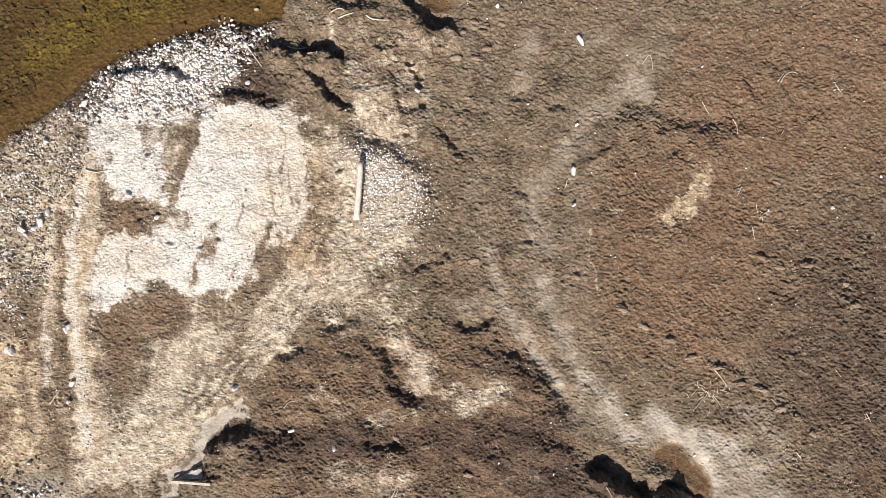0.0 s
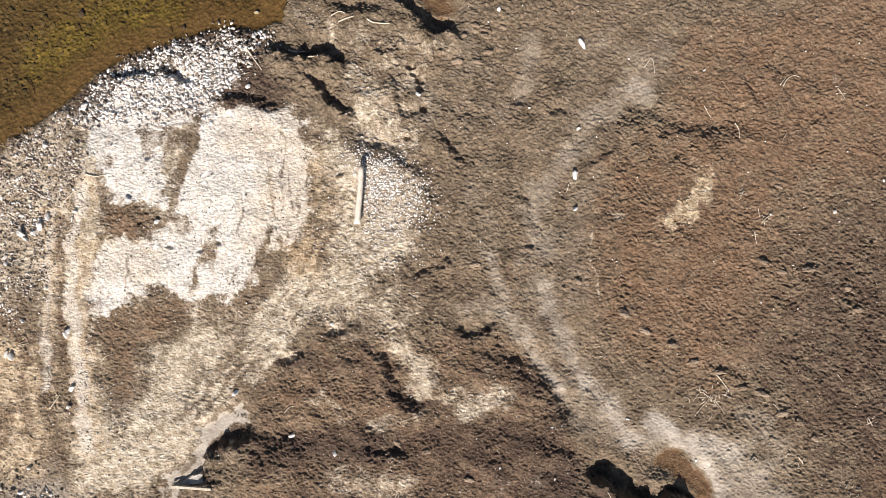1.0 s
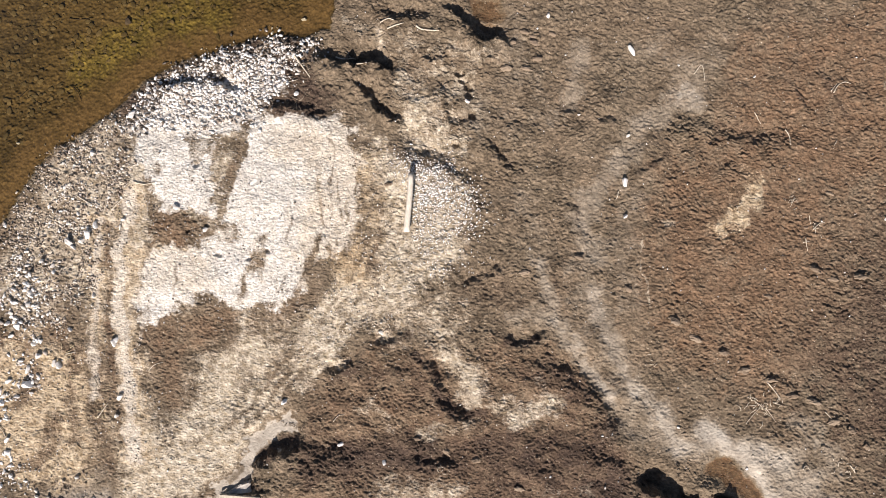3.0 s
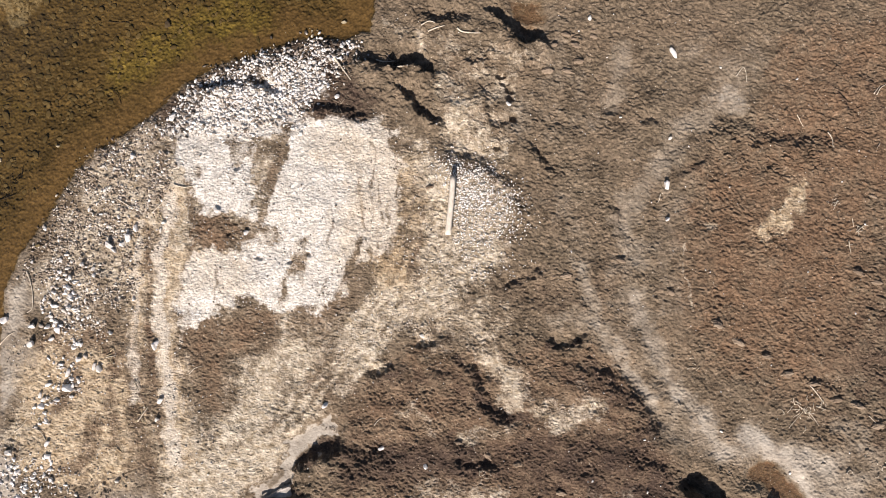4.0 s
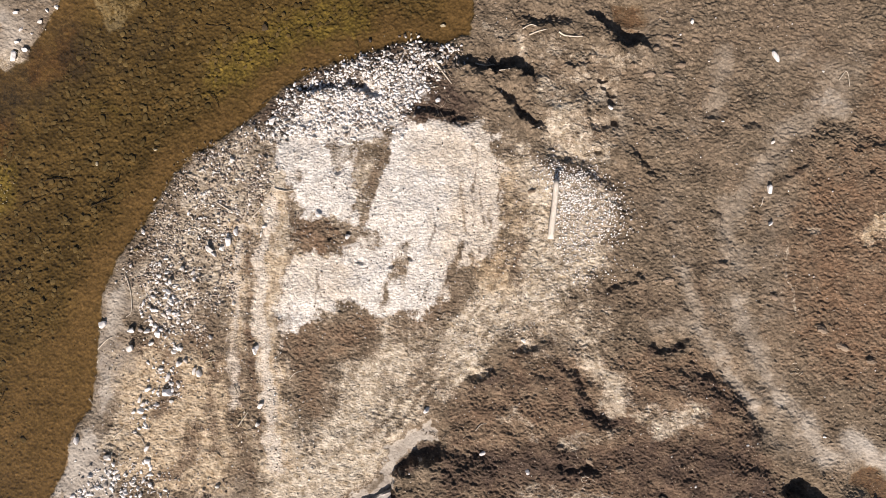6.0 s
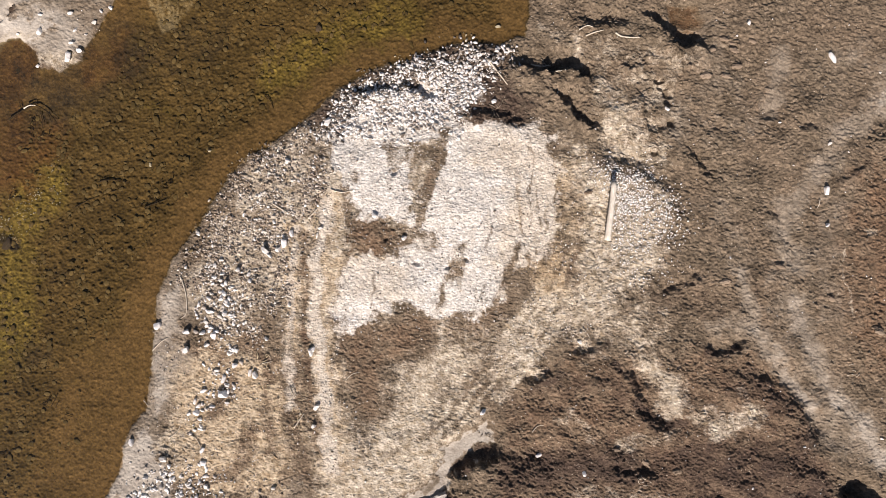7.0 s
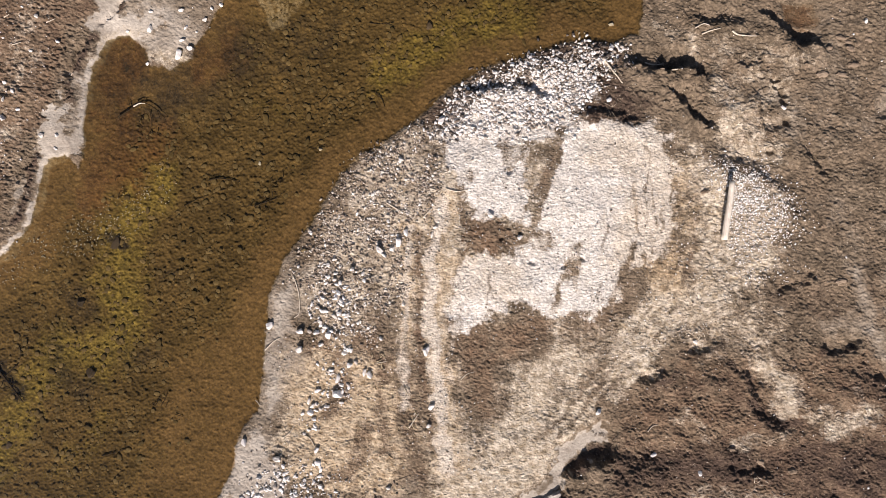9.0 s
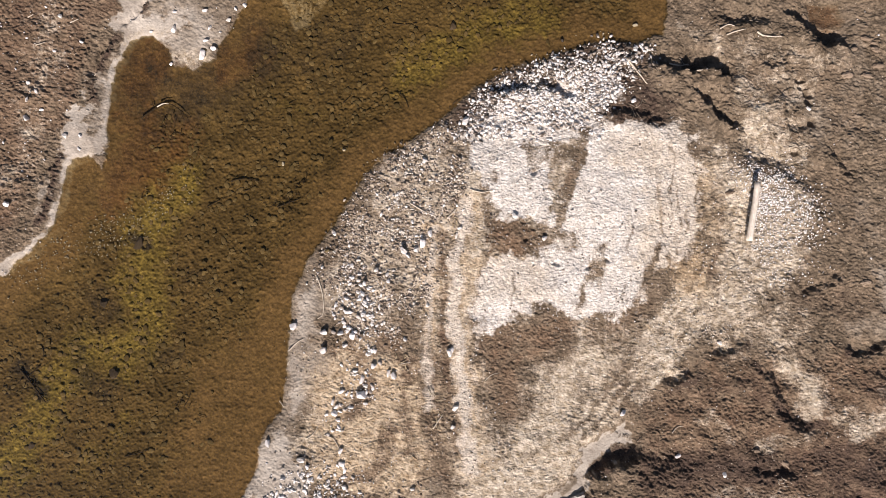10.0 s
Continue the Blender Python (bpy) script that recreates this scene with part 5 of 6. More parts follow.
scatter("dry_straw", "broken dry straw on the sandy shore", [(-9.33, -1.17), (-6.99, -1.07), (-6.11, -2.14), (-6.11, -4.10), (-8.94, -4.10)], 900, 0.010, 0.022, STRAW, 19, 0.0, 0.3, 0.3, 8.0, -0.45, None, 0.15, "straw")
scatter("mud_straw", "broken dry straw trodden into the mud", ALL, 900, 0.009, 0.018, STRAW, 20, 0.0, 0.55, 0.3, 8.0, None, dry_mud, 0.15, "straw")
scatter("shore_pebbles", "white pebbles in the sandy shore", [(-9.72, -3.41), (-8.94, -3.36), (-8.16, -3.61), (-8.16, -4.68), (-10.21, -4.68)], 480, 0.03, 0.09, CHALK_GRAVEL, 7, 0.15, 0.3)
scatter("stray_pebbles", "pale pebbles scattered over the mud", ALL, 520, 0.016, 0.042, CHALK_GRAVEL, 8, 0.15, keep=dry_mud)
scatter("corner_gravel", "white and grey stones in damp silt", [(-8.13, -3.96), (-7.23, -3.84), (-6.63, -4.09), (-6.34, -4.67), (-8.13, -4.67)], 240, 0.02, 0.09, PALE_GRAVEL, 26, 0.12, 0.25)
scatter("track_grit", "pale grit along the wheel ruts", [(-7.23, 1.21), (-6.04, 1.21), (-5.94, -1.78), (-5.24, -3.98), (-6.83, -3.98), (-7.33, -1.58)], 420, 0.016, 0.05, PALE_GRAVEL, 9, 0.12, 0.3)
scatter("mid_grit", "pale grit between chalk and mud", [(-2.44, 2.21), (-1.45, 0.42), (-1.25, -0.78), (-2.24, -1.38), (-3.54, -1.98), (-3.54, -0.98), (-2.44, -0.08)], 700, 0.016, 0.045, PALE_GRAVEL, 10, 0.12, 0.3)
scatter("bank_pebbles", "white pebbles on the dark west bank", [(-14.80, 4.89), (-10.31, 4.89), (-10.80, 3.82), (-11.48, 4.11), (-12.46, 4.01), (-13.05, 2.74), (-13.63, 1.47), (-14.80, 0.30)], 110, 0.018, 0.06, CHALK_GRAVEL, 11, 0.12, 0.4)
deep = lambda g, at, u: (g.creek[at] > 0.35 + 0.6 * u) & (g.masks["shallow"][at] < 0.25 + 0.7 * u)
scatter("bed_stones", "brown silted stones on the creek bed", ALL, 4200, 0.018, 0.12, BED_STONE, 12, 0.2, 0.5, 0.32, 1.5, None, deep)
scatter("bed_litter", "dark bits of rotten leaf and twig on the creek bed", ALL, 1500, 0.010, 0.026, LITTER, 28, 0.0, 0.4, 0.2, 2.2, None, lambda g, at, u: g.creek[at] > 0.06 + 0.3 * u, category="litter")
scatter("shell_bits", "white shell bits on the creek bed", [(-14.41, 0.10), (-13.73, 0.40), (-12.95, 0.94), (-12.07, 1.18), (-11.48, 1.77), (-11.38, 1.28), (-12.46, 0.40), (-13.53, 0.01), (-14.41, -0.43)], 420, 0.016, 0.042, SHELL, 13, -0.05, 0.3)

LARGE = []
for k in range(14):
    v, f = ball(3, 40 + k, 0.8, 0.3, 0.27) if k < 9 else ball(3, 40 + k, 0.8, 0.9, 0.45, 4.5)
    me = bpy.data.meshes.new("stone")
    me.from_pydata(v.tolist(), [], f.tolist())
    me.polygons.foreach_set("use_smooth", np.full(len(f), k >= 9))
    LARGE.append(me)
STONE_MESH = {}


def stone(name, x, y, size, material, label, group, seed, sunk=0.1, high=0.85):
    """One stone lying on the ground."""
    rnd = random.Random(seed)
    key = (9 + seed % 5 if material is CLOD else seed % 9, material.name)
    if key not in STONE_MESH:
        STONE_MESH[key] = LARGE[key[0]].copy()
        STONE_MESH[key].materials.append(material)
    ob = new(name, STONE_MESH[key])
    long = rnd.uniform(1.3, 1.6) if material is CLOD else rnd.uniform(1.0, 1.35)
    z = lie(x, y)
    ob.matrix_world = Matrix.LocRotScale((x, y, z + size * high * (0.36 - sunk)), Euler((rnd.uniform(-0.3, 0.3), rnd.uniform(-0.3, 0.3), rnd.uniform(-0.7, 0.3) if material is CLOD else rnd.uniform(0, 6.28))), (size * long, size / long, size * high))
    return tagged(ob, label, "stone", group)


for k, (x, y, size) in enumerate([(2.30, 1.37, 0.15), (2.31, 0.78, 0.09), (2.36, 2.20, 0.075), (6.91, 0.73, 0.08), (6.98, 0.56, 0.04), (-0.45, 2.81, 0.085), (-1.92, -3.52, 0.10),
                                  (-3.66, -2.45, 0.12), (0.97, 4.30, 0.10), (3.26, 3.44, 0.05), (4.59, 3.23, 0.05), (-6.57, -2.40, 0.09), (-6.65, -1.38, 0.13), (-7.63, -1.80, 0.14), (-5.53, 0.96, 0.11),
                                  (-6.39, 2.61, 0.16), (-3.37, 4.34, 0.09), (0.64, 0.22, 0.045), (4.46, -3.67, 0.06), (3.23, -2.91, 0.06), (-1.97, -1.24, 0.09), (0.79, 4.09, 0.04), (1.50, 2.57, 0.05), (-2.69, -3.21, 0.10),
                                  (-3.47, 2.96, 0.10), (5.58, -0.86, 0.04), (-0.59, -2.54, 0.05), (1.95, -3.98, 0.05), (1.90, -3.06, 0.05), (7.74, 1.28, 0.05), (0.99, -3.76, 0.05), (-5.02, 0.57, 0.11), (-7.08, 1.94, 0.09)]):
    stone("white_stone", x, y, size, WHITE_STONE, "white limestone lump lying on brown mud", "white stones on the mud", k)
for k, (x, y, size) in enumerate([(-11.00, 3.79, 0.17), (-10.80, 3.91, 0.11), (-10.93, 4.03, 0.09), (-11.48, 4.22, 0.11), (-11.45, 4.52, 0.07), (-10.54, 4.40, 0.09), (-10.93, 4.54, 0.09), (-13.39, 4.41, 0.08),
                                  (-13.08, 4.00, 0.08), (-13.53, 3.83, 0.06), (-13.96, 3.27, 0.08), (-13.82, 3.12, 0.10), (-13.95, 2.97, 0.08), (-13.74, 2.80, 0.08), (-14.02, 2.65, 0.12), (-14.36, 1.15, 0.12),
                                  (-13.37, 2.35, 0.10), (-13.12, 2.36, 0.08), (-13.16, 2.14, 0.06), (-11.55, 3.64, 0.07), (-10.85, 4.26, 0.08), (-10.68, 4.19, 0.06), (-10.26, 4.67, 0.09), (-10.41, 4.60, 0.07)]):
    stone("white_stone", x, y, size, WHITE_STONE, "white stone on the dark west bank", "white stones on the west bank", k + 50)
for k, (x, y, size) in enumerate([(-9.38, -0.97, 0.16), (-8.84, -1.07, 0.14), (-8.84, -1.39, 0.14), (-8.16, -0.40, 0.10), (-8.10, -0.59, 0.13), (-8.40, -0.72, 0.10), (-8.15, -0.75, 0.11), (-8.49, -0.90, 0.09),
                                  (-8.55, -1.08, 0.11), (-8.34, -1.14, 0.14), (-8.47, -1.29, 0.10), (-8.05, -1.43, 0.08), (-7.96, -1.63, 0.11), (-7.71, -1.76, 0.12), (-8.18, -1.88, 0.12), (-8.19, -2.13, 0.19),
                                  (-8.11, -2.30, 0.08), (-8.62, -2.36, 0.10), (-8.65, -2.48, 0.13), (-8.59, -2.59, 0.09), (-9.85, -3.02, 0.13), (-9.22, -3.29, 0.14), (-8.54, -3.11, 0.11), (-8.52, -3.33, 0.11),
                                  (-9.24, -3.57, 0.10), (-9.06, -3.62, 0.10), (-9.56, -3.62, 0.08), (-8.49, -3.76, 0.10), (-6.65, -1.42, 0.14), (-6.54, -2.36, 0.10), (-6.59, -2.69, 0.09), (-7.43, -1.18, 0.09)]):
    stone("white_stone", x, y, size, WHITE_STONE, "white stone on the sandy shore", "white stones on the shore", k + 90)
for k, (x, y, size) in enumerate([(-6.99, 0.66, 0.13), (-7.13, 0.48, 0.14), (-7.23, 0.38, 0.12), (-7.45, 0.34, 0.15), (-7.37, 0.26, 0.10), (-8.21, -0.06, 0.08), (-7.74, -0.06, 0.09), (-7.72, -0.18, 0.08),
                                  (-7.93, 0.01, 0.09), (-7.04, -0.59, 0.08), (-8.24, 0.18, 0.07), (-8.89, 0.06, 0.07), (-6.48, 0.74, 0.08), (-6.54, 0.61, 0.08), (-9.63, 1.91, 0.08), (-8.45, -0.48, 0.09),
                                  (-8.36, 0.10, 0.08), (-8.67, 0.64, 0.08), (-8.53, 2.14, 0.07), (-7.57, 1.33, 0.07), (-7.30, 0.84, 0.07), (-7.85, 0.98, 0.07)]):
    stone("pale_stone", x, y, size, WHITE_STONE, "pale stone among grey shore gravel", "pale stones in the gravel", k + 130)
for k, (x, y, size) in enumerate([(-4.91, 4.02, 0.11), (-7.80, 3.07, 0.15), (-8.19, 3.27, 0.13), (-9.87, 0.93, 0.13), (-10.19, 0.89, 0.12), (-8.80, 3.80, 0.12), (-8.65, 4.09, 0.11),
                                  (-8.75, 2.91, 0.12), (-9.14, 2.60, 0.11), (-9.35, 1.47, 0.10), (-9.68, 1.37, 0.10), (-10.80, -0.43, 0.14), (-10.60, -0.58, 0.13), (-10.85, -0.79, 0.11), (-11.04, -0.04, 0.11),
                                  (-9.53, 2.69, 0.16), (-8.26, 4.16, 0.12), (-7.48, 3.77, 0.09), (-8.65, 3.60, 0.11), (-10.95, 3.87, 0.11), (-8.80, 0.35, 0.09), (-10.41, 2.64, 0.12), (-11.04, 0.15, 0.1), (-8.94, 1.33, 0.12)]):
    stone("bed_cobble", x, y, size, BED_COBBLE, "brown silt-covered cobble under shallow water", "cobbles in the creek", k + 170, 0.14, 0.36)
for k, (x, y, size) in enumerate([(-12.67, -1.83, 0.20), (-6.60, 4.34, 0.14), (-12.22, 0.46, 0.24), (-14.14, -3.14, 0.13), (-12.85, -0.58, 0.2)]):
    stone("dark_cobble", x, y, size, DARK_STONE, "dark stone lying under the creek water", "dark stones in the creek", k + 200, 0.2, 0.5)


# ---- wood, twigs and straw ----
def tube(points, radii, sides=7, seed=0, wob=0.12):
    """A bent, tapering stick as a bmesh."""
    bm, rnd, rings = bmesh.new(), random.Random(seed), []
    pts = [Vector(p) for p in points]
    for k, p in enumerate(pts):
        way = (pts[min(k + 1, len(pts) - 1)] - pts[max(k - 1, 0)]).normalized()
        side = way.cross(Vector((0, 0, 1))).normalized()
        up = side.cross(way)
        ring = []
        for j in range(sides):
            a = 2 * math.pi * j / sides
            r = radii[k] * (1 + rnd.uniform(-wob, wob))
            ring.append(bm.verts.new(p + side * math.cos(a) * r + up * math.sin(a) * r))
        rings.append(ring)
    for a, b in zip(rings, rings[1:]):
        for j in range(sides):
            bm.faces.new((a[j], a[(j + 1) % sides], b[(j + 1) % sides], b[j]))
    bm.faces.new(rings[0][::-1]), bm.faces.new(rings[-1])
    return bm


def part(name, bm, material, parent=None, label="", smooth=True):
    me = bpy.data.meshes.new(name)
    bm.to_mesh(me), bm.free()
    if smooth:
        me.polygons.foreach_set("use_smooth", np.ones(len(me.polygons), bool))
    me.materials.append(material)
    ob = new(name, me)
    ob.parent = parent
    return tagged(ob, label) if label else ob


def curve(flat, r, lift=0.0, ends=0.4, n=5):
    """Points and radii of a stick along a line on the ground, smoothed."""
    pts, rad, m = [], [], len(flat) - 1
    for k in range(m * n + 1):
        t = k / n
        i = min(int(t), m - 1)
        f = t - i
        p0, p1, p2, p3 = flat[max(i - 1, 0)], flat[i], flat[i + 1], flat[min(i + 2, m)]
        q = [0.5 * (2 * p1[c] + (p2[c] - p0[c]) * f + (2 * p0[c] - 5 * p1[c] + 4 * p2[c] - p3[c]) * f * f + (3 * p1[c] - p0[c] - 3 * p2[c] + p3[c]) * f ** 3) for c in (0, 1)]
        pts.append(q)
        rad.append(r * (1 - (1 - ends) * k / (m * n)))
    base = [lie(*q) for q in pts]
    level = [sum(base[max(0, k - 4):k + 5]) / len(base[max(0, k - 4):k + 5]) for k in range(len(base))]
    return [(q[0], q[1], max(b, l) * 0.5 + l * 0.5 + r * 0.7 + lift) for q, b, l in zip(pts, base, level)], rad


def twig(name, line, r, material, label, group="", lift=0.004, ends=0.35, category="twig"):
    pts, rad = curve(line, r, lift, ends)
    return tagged(part(name, tube(pts, rad, 6, len(line)), material), label, category, group)


# the timber lying on the gravel fan
top, foot = (-1.43, 1.52), (-1.51, 0.52)
z0 = max(lie(*top), lie(*foot), lie((top[0] + foot[0]) / 2, (top[1] + foot[1]) / 2))
steps = [k / 12 for k in range(13)]
timber = part("timber", tube([(top[0] + (foot[0] - top[0]) * t + 0.006 * math.sin(5 * t), top[1] + (foot[1] - top[1]) * t, z0 + 0.15 - 0.11 * t) for t in steps], [0.046 + 0.010 * t for t in steps], 12, 3, 0.06), WEATHERED)
tagged(timber, "weathered pale round timber lying on gravel", "timber")

# the board across the gully
bm = bmesh.new()
bmesh.ops.create_cube(bm, size=1)
bx, by = (-4.46, -4.13)
bmesh.ops.scale(bm, vec=(0.76, 0.05, 0.03), verts=bm.verts)
bmesh.ops.bevel(bm, geom=bm.edges[:], offset=0.006, segments=2, affect="EDGES")
board = part("board", bm, BLEACHED, smooth=False)
board.matrix_world = pose(bx, by, 0.0, 0, -10, 0)
tagged(board, "bleached narrow board lying across the gully mouth", "board")

# white slab-like stone north of the track
sx, sy = (2.44, 3.70)
v, f = ball(3, 77, 0.7, 0.2)
me = bpy.data.meshes.new("long_white_stone")
me.from_pydata(v.tolist(), [], f.tolist())
me.materials.append(WHITE_STONE)
slab = new("long_white_stone", me)
slab.matrix_world = Matrix.LocRotScale((sx, sy, lie(sx, sy) + 0.03), Euler((0, 0, radians(118))), (0.22, 0.09, 0.10))
tagged(slab, "long white stone lying on the mud", "stone")

# pale slab propped at the gully's mouth
bm = bmesh.new()
bmesh.ops.create_cube(bm, size=1)
bmesh.ops.subdivide_edges(bm, edges=bm.edges[:], cuts=4, use_grid_fill=True)
for vert in bm.verts:
    t = vert.co.x + 0.5
    vert.co.z = (vert.co.z + 0.5) * (0.07 + 0.09 * t ** 1.3 if t < 0.9 else 0.13) - 0.05
    vert.co.y = vert.co.y * (0.05 + 0.13 * t ** 0.7) + 0.02 * t
    vert.co.x *= 0.42
    vert.co += noise.noise_vector(vert.co * 8) * 0.022 + noise.noise_vector(vert.co * 25) * 0.008
bmesh.ops.bevel(bm, geom=[e for e in bm.edges if len(e.link_faces) == 2 and e.calc_face_angle(0) > 0.9], offset=0.012, segments=2, affect="EDGES")
me = bpy.data.meshes.new("grey_slab")
bm.to_mesh(me), bm.free()
me.materials.append(GREY_STONE)
gx, gy = (-4.49, -4.04)
grey_slab = new("grey_slab", me)
grey_slab.matrix_world = Matrix.LocRotScale((gx, gy, lie(gx, gy) + 0.03), Euler((0, 0, radians(14))), (1, 1, 1))
tagged(grey_slab, "pale grey slab of stone propped in the gully", "stone")

north_mud_twigs = [
    ([(-1.98, 4.19), (-1.84, 4.26), (-1.74, 4.23)], 0.014), ([(-1.86, 4.09), (-1.72, 4.14), (-1.56, 4.17)], 0.016), ([(-1.35, 4.13), (-1.23, 4.06), (-0.93, 4.03)], 0.018),
    ([(-2.79, 3.65), (-2.64, 3.61), (-2.44, 3.63)], 0.014), ([(-2.39, 3.46), (-2.24, 3.49), (-2.16, 3.55)], 0.012), ([(-3.55, 3.71), (-3.39, 3.49), (-3.22, 3.25)], 0.022),
    ([(3.54, 3.29), (3.67, 3.44), (3.72, 3.16)], 0.010), ([(-3.86, 3.06), (-3.72, 3.14), (-3.44, 3.21)], 0.010), ([(5.98, 2.95), (6.06, 3.08), (6.18, 3.14), (6.29, 3.11)], 0.011),
    ([(5.92, 2.97), (6.04, 3.11)], 0.010), ([(6.92, 2.91), (6.98, 2.83), (7.04, 2.73)], 0.008),]
middle_mud_twigs = [
    ([(4.59, 2.61), (4.66, 2.49), (4.72, 2.41)], 0.009), ([(5.14, 2.31), (5.20, 2.19), (5.20, 2.03)], 0.012), ([(6.04, 2.11), (5.98, 2.01)], 0.007),
    ([(2.20, 1.23), (2.17, 1.11), (2.13, 1.06)], 0.011), ([(5.28, 1.11), (5.20, 0.94)], 0.009), ([(5.54, 0.80), (5.56, 0.64)], 0.008), ([(5.59, 0.55), (5.70, 0.65), (5.80, 0.67)], 0.010),
    ([(5.42, 0.32), (5.54, 0.34)], 0.008), ([(5.46, 0.40), (5.49, 0.17)], 0.010), ([(-1.45, 0.44), (-1.37, 0.22), (-1.33, 0.10)], 0.008),
    ([(-6.04, -1.90), (-5.94, -1.80), (-5.79, -1.76)], 0.009), ([(-6.99, -2.03), (-6.89, -2.18)], 0.010), ([(6.94, -2.13), (7.04, -2.26)], 0.007),]
south_mud_twigs = [
    ([(4.79, -2.13), (4.90, -2.26), (5.02, -2.42)], 0.013), ([(0.95, -2.40), (1.01, -2.54)], 0.009), ([(4.89, -2.48), (5.02, -2.52)], 0.01), ([(4.68, -2.58), (4.76, -2.48)], 0.007),
    ([(4.77, -2.58), (4.86, -2.70), (4.94, -2.82)], 0.008), ([(5.79, -2.64), (5.92, -2.78)], 0.008), ([(4.42, -2.86), (4.54, -2.72), (4.66, -2.58)], 0.008),
    ([(-2.81, -2.80), (-2.72, -2.70), (-2.61, -2.68)], 0.009), ([(7.46, -2.88), (7.54, -3.04)], 0.010), ([(7.44, -3.02), (7.56, -2.96)], 0.010),
    ([(5.39, -3.64), (5.46, -3.58), (5.52, -3.66)], 0.012), ([(6.24, -3.58), (6.34, -3.73)], 0.012), ([(2.83, -4.12), (2.95, -4.33)], 0.009), ([(-0.85, -4.37), (-0.79, -4.25)], 0.014),
    ([(-0.91, -4.39), (-0.83, -4.23)], 0.012),]
for line, r in north_mud_twigs + middle_mud_twigs + south_mud_twigs:
    twig("twig", line, r, BLEACHED, "bleached dry twig lying on the mud", "twigs on the mud")
north_shore_twigs = [
    ([(-13.97, 4.40), (-13.87, 4.45)], 0.012), ([(-13.24, 4.31), (-13.09, 4.38)], 0.012), ([(-13.81, 3.91), (-13.65, 3.96)], 0.010), ([(-12.90, 3.43), (-12.83, 3.50)], 0.010),
    ([(-6.30, 1.41), (-6.11, 1.36), (-5.91, 1.39)], 0.012), ([(-6.58, 1.42), (-6.45, 1.37), (-6.45, 1.28)], 0.010), ([(-7.34, 1.18), (-7.09, 1.03), (-6.89, 0.94)], 0.013),
    ([(-6.70, 0.91), (-6.55, 1.06), (-6.45, 1.18)], 0.012), ([(-8.36, -0.14), (-8.31, 0.01)], 0.008),]
south_shore_twigs = [
    ([(-8.98, -0.09), (-8.88, -0.38), (-8.86, -0.73), (-8.96, -0.84)], 0.014), ([(-9.48, -1.41), (-9.33, -1.26), (-9.19, -1.18)], 0.011), ([(-7.50, -1.61), (-7.33, -1.58)], 0.010),
    ([(-9.50, -1.65), (-9.45, -1.56)], 0.010), ([(-7.03, -2.04), (-6.93, -2.22)], 0.011), ([(-9.65, -2.29), (-9.57, -2.39)], 0.012), ([(-6.94, -2.73), (-6.84, -2.58), (-6.77, -2.48)], 0.013),
    ([(-9.14, -2.92), (-9.02, -2.83), (-8.94, -2.69)], 0.010), ([(-8.83, -2.85), (-8.67, -2.92), (-8.57, -3.08)], 0.013),]
for line, r in north_shore_twigs + south_shore_twigs:
    twig("twig", line, r, BLEACHED, "bleached twig lying on the shore", "twigs on the shore")

# drowned branch, with its shoots
root = (-11.68, 2.94)
branch = tagged(new("drowned_branch"), "dark drowned branch with thin shoots in shallow water", "branch")
branch.location = (root[0], root[1], lie(*root))


def shoot(name, line, r, material, lift=0.03, label=""):
    pts, rad = curve(line, r, lift, 0.3)
    bm = tube([Vector(p) - branch.location for p in pts], rad, 6, 5)
    return part(name, bm, material, branch, label)


shoot("stem", [(-12.11, 2.69), (-11.97, 2.80), (-11.80, 2.90), (-11.63, 2.95), (-11.48, 2.88), (-11.34, 2.76), (-11.27, 2.66)], 0.016, BARK, 0.05)
shoot("bare_tip", [(-11.81, 2.89), (-11.70, 2.94), (-11.60, 2.94)], 0.014, BLEACHED, 0.10, "pale bare wood above the water")
for line in ([(-11.91, 2.91), (-11.94, 3.02)], [(-11.63, 2.95), (-11.64, 3.04)], [(-11.56, 2.82), (-11.54, 2.64), (-11.58, 2.50)], [(-11.72, 2.74), (-11.78, 2.60)], [(-11.43, 2.82), (-11.37, 2.66)], [(-11.68, 2.78), (-11.72, 2.55)]):
    shoot("shoot", line, 0.008, BARK)
north_creek_twigs = [
    ([(-7.67, 4.42), (-7.48, 4.40), (-7.23, 4.42)], 0.009), ([(-8.55, 2.99), (-8.43, 3.11)], 0.009), ([(-7.54, 3.15), (-7.44, 3.04), (-7.38, 2.89)], 0.011),
    ([(-9.53, 2.98), (-9.41, 3.04)], 0.01), ([(-6.60, 2.94), (-6.48, 3.02)], 0.007), ([(-9.26, 1.55), (-9.20, 1.67), (-9.22, 1.79)], 0.010),
    ([(-10.55, 1.59), (-10.41, 1.63), (-10.19, 1.62), (-9.97, 1.57)], 0.014), ([(-10.33, 1.42), (-10.21, 1.45)], 0.010),]
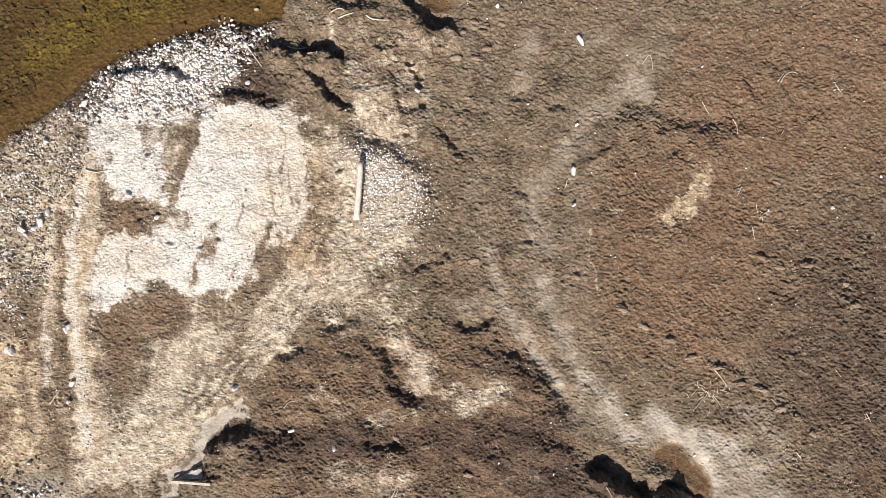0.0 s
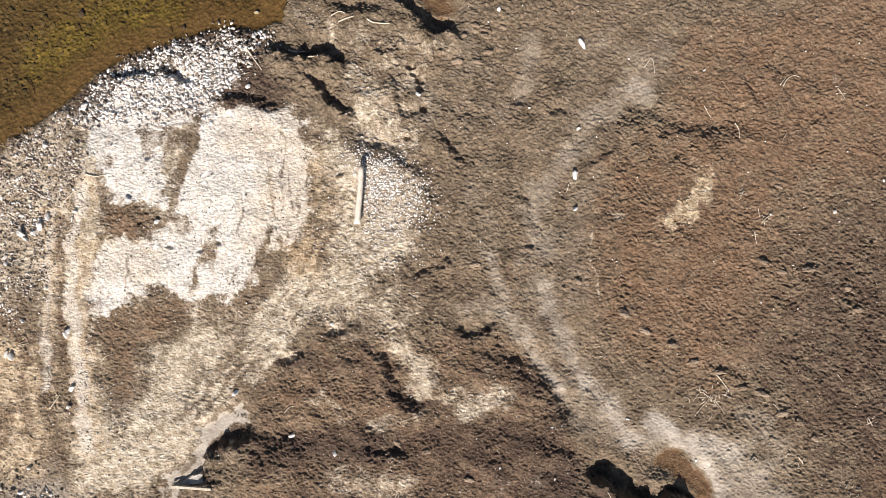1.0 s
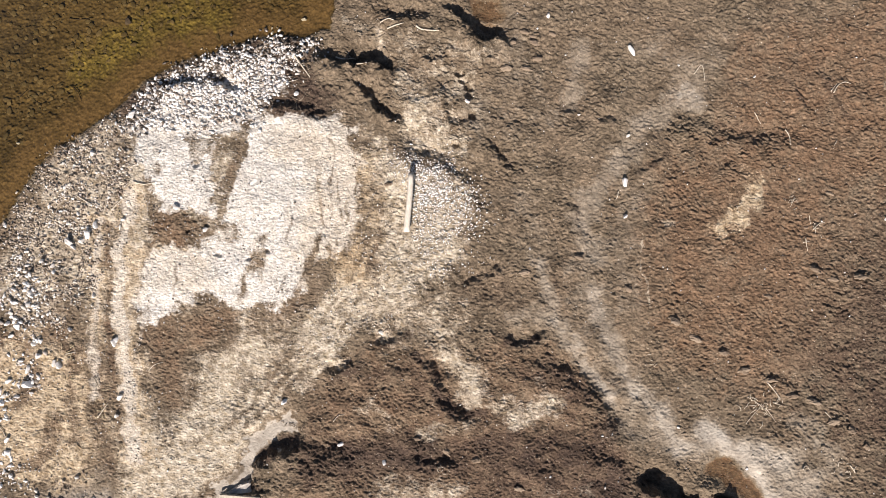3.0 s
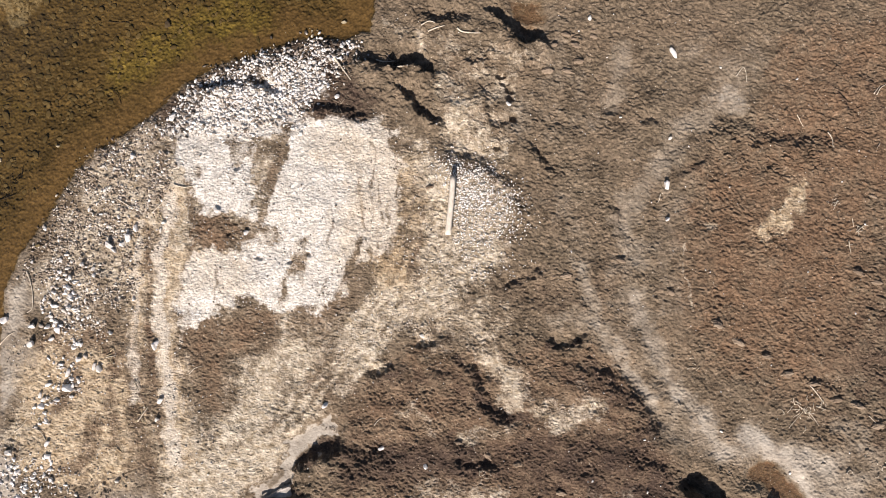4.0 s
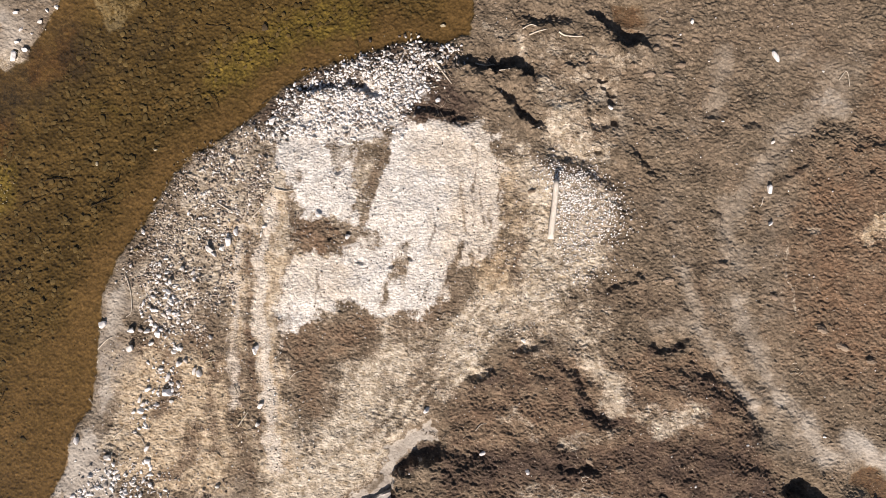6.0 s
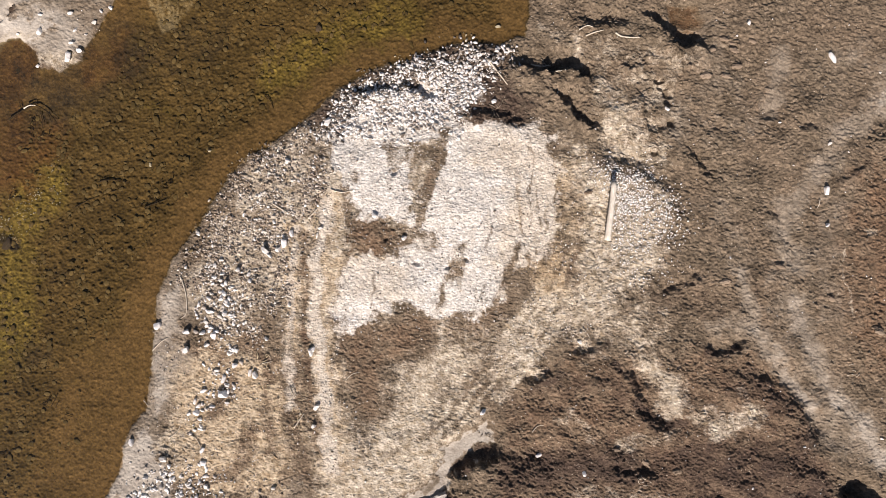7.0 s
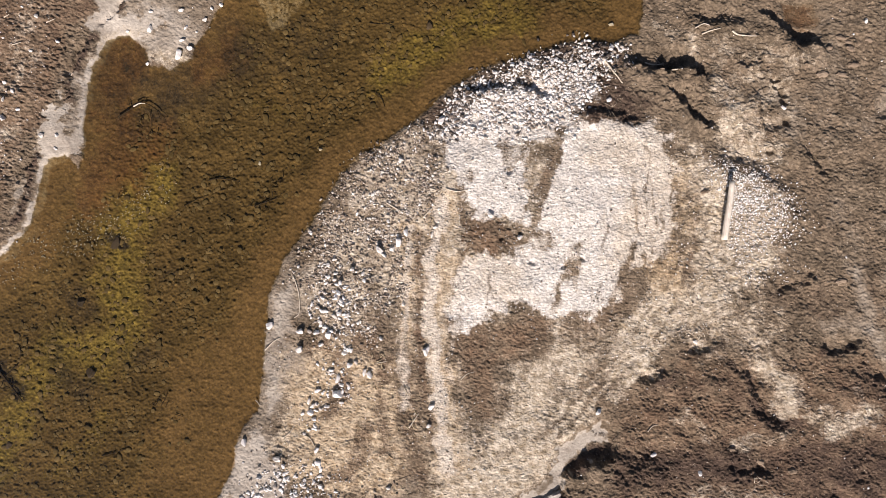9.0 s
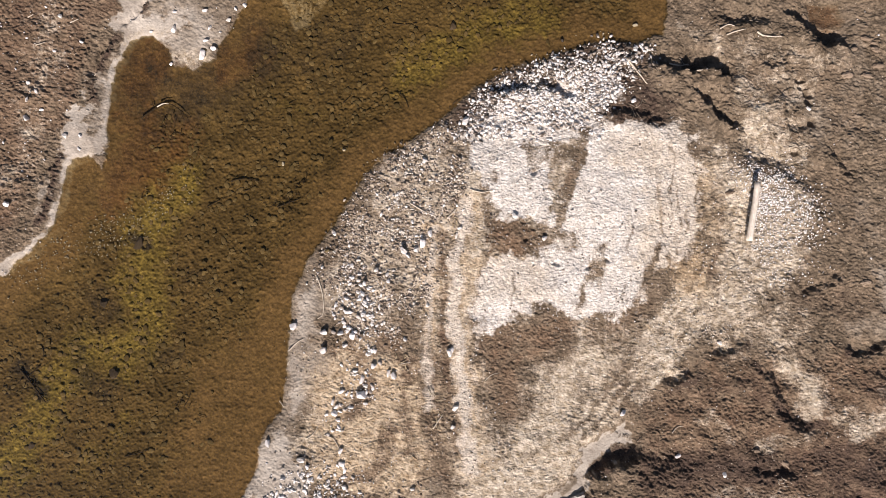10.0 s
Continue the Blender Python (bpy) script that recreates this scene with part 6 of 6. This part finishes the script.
south_creek_twigs = [
    ([(-10.99, 1.13), (-10.75, 1.26), (-10.55, 1.33)], 0.009), ([(-9.72, 1.13), (-9.53, 1.20), (-9.31, 1.28)], 0.014), ([(-13.94, -1.36), (-13.91, -1.48), (-13.93, -1.61)], 0.010),
    ([(-13.97, -1.70), (-14.17, -1.90)], 0.014), ([(-14.32, -1.77), (-14.17, -1.95), (-14.02, -2.14), (-13.85, -2.36)], 0.022), ([(-11.40, -2.44), (-11.31, -2.29), (-11.29, -2.19)], 0.008),
    ([(-11.14, -2.58), (-10.99, -2.63)], 0.008), ([(-12.46, -3.33), (-12.22, -3.27), (-12.02, -3.20)], 0.010),]
for line, r in north_creek_twigs + south_creek_twigs:
    twig("sunken_twig", line, r, BARK, "dark waterlogged twig on the creek bed", "twigs in the creek", 0.01)

north_clod_places = [
    (0.54, 4.04, 0.13), (1.05, 3.99, 0.10), (0.70, 3.96, 0.09), (0.35, 3.84, 0.09), (0.74, 3.84, 0.13), (7.29, 3.76, 0.08), (0.78, 3.56, 0.13), (0.58, 3.39, 0.13), (0.24, 3.39, 0.13),
    (-1.84, 1.35, 0.09), (5.90, 1.18, 0.09), (1.50, 0.07, 0.12), (5.59, -0.14, 0.13), (0.55, -0.20, 0.12), (6.39, -0.28, 0.14), (5.90, -0.32, 0.14), (2.35, -0.49, 0.12), (7.11, -0.61, 0.15),
    (4.79, -0.61, 0.10), (7.30, -1.00, 0.14),]
south_clod_places = [
    (3.15, -1.02, 0.12), (3.16, -1.06, 0.13), (3.49, -1.33, 0.10), (3.52, -1.36, 0.13), (4.02, -1.61, 0.13), (4.36, -1.91, 0.14), (4.38, -1.93, 0.13), (4.82, -2.09, 0.13),
    (5.24, -2.37, 0.13), (5.59, -2.46, 0.13), (5.64, -2.49, 0.13), (5.94, -2.80, 0.12), (5.92, -2.83, 0.13), (6.28, -2.97, 0.13), (6.27, -2.99, 0.13), (-1.37, -3.13, 0.12),
    (6.54, -3.27, 0.13), (-0.85, -3.33, 0.13), (-0.30, -3.48, 0.11), (0.44, -3.99, 0.12),]
for k, (x, y, size) in enumerate(north_clod_places + south_clod_places):
    stone("mud_clod", x, y, 1.0 * size, CLOD, "lump of dried brown mud", "mud lumps", k + 300, 0.16, 0.5)


# tufts of dead grass and root tangles, stem by stem
def tuft(centre, count, reach, material, name, label, group, seed, r=0.0075):
    rnd = random.Random(seed)
    top = tagged(new(name), label, "grass tuft", group)
    top.location = (centre[0], centre[1], lie(*centre))
    main = rnd.uniform(0, 6.28)
    for _ in range(count):
        a, n = rnd.gauss(main, 0.8) + math.pi * rnd.randrange(2), rnd.uniform(0.25, 0.7) * reach
        b = a + rnd.uniform(-0.9, 0.9)
        x0, y0 = rnd.gauss(0, reach * 0.45), rnd.gauss(0, reach * 0.45)
        pts = []
        for t in (0, 0.25, 0.5, 0.75, 1):
            way = a + (b - a) * t
            px, py = x0 + math.cos(way) * n * t, y0 + math.sin(way) * n * t
            pts.append((px, py, max(lie(centre[0] + px, centre[1] + py) - top.location.z, -0.02) + 0.008 + 0.05 * t * (1 - t) * rnd.uniform(0.4, 1.4)))
        part("stem", tube(pts, [r * (1 - 0.6 * t) for t in (0, 0.25, 0.5, 0.75, 1)], 5, seed), material, top)
    return top


for k, (centre, count, reach) in enumerate((((4.64, -2.55), 24, 0.24), ((5.22, 1.07), 8, 0.14), ((5.64, 0.61), 6, 0.14), ((6.29, -3.70), 8, 0.16), ((7.51, -2.96), 6, 0.12), ((6.06, -3.53), 6, 0.16), ((4.96, -2.48), 7, 0.14),
                                            ((-0.80, -4.29), 7, 0.16), ((6.98, 2.83), 5, 0.12), ((-1.89, -1.13), 6, 0.16), ((4.29, 0.90), 5, 0.12), ((7.14, -4.17), 5, 0.14), ((2.77, -1.76), 5, 0.14), ((-0.95, -3.63), 6, 0.14))):
    tuft(centre, count, reach, BLEACHED, "dead_grass_tuft", "bleached dead grass stems lying on mud", "grass tufts on the mud", k + 500)
for k, (centre, count, reach) in enumerate((((-7.42, -1.58), 8, 0.18), ((-6.89, -2.65), 9, 0.20), ((-7.46, -2.04), 6, 0.16), ((-8.75, -2.73), 6, 0.16), ((-6.60, 0.84), 6, 0.14), ((-9.09, -3.12), 5, 0.14))):
    tuft(centre, count, reach, STRAW, "dead_grass_tuft", "dry straw-coloured grass stems on sand", "grass tufts on the shore", k + 540)
for k, (centre, count, reach) in enumerate((((-2.54, 3.63), 9, 0.28), ((-1.94, 3.59), 6, 0.2), ((-3.54, -2.93), 7, 0.18), ((-1.45, 4.33), 8, 0.2), ((-1.84, 2.61), 7, 0.16), ((-3.19, 3.41), 8, 0.22), ((-3.44, 2.81), 8, 0.25), ((-0.15, 4.06), 6, 0.16))):
    tuft(centre, count, reach, ROOT, "root_tangle", "thin grey-brown roots hanging from a broken edge", "root tangles", k + 560, 0.008)
for k, (centre, count, reach) in enumerate((((-11.63, 2.50), 9, 0.25), ((-14.17, -2.00), 9, 0.28), ((-9.53, 1.18), 8, 0.25), ((-9.33, 1.57), 6, 0.18), ((-11.48, -2.34), 6, 0.16), ((-12.02, 1.47), 5, 0.2))):
    tuft(centre, count, reach, BARK, "drowned_grass", "dark waterlogged grass stems on the creek bed", "drowned grass in the creek", k + 580, 0.007)
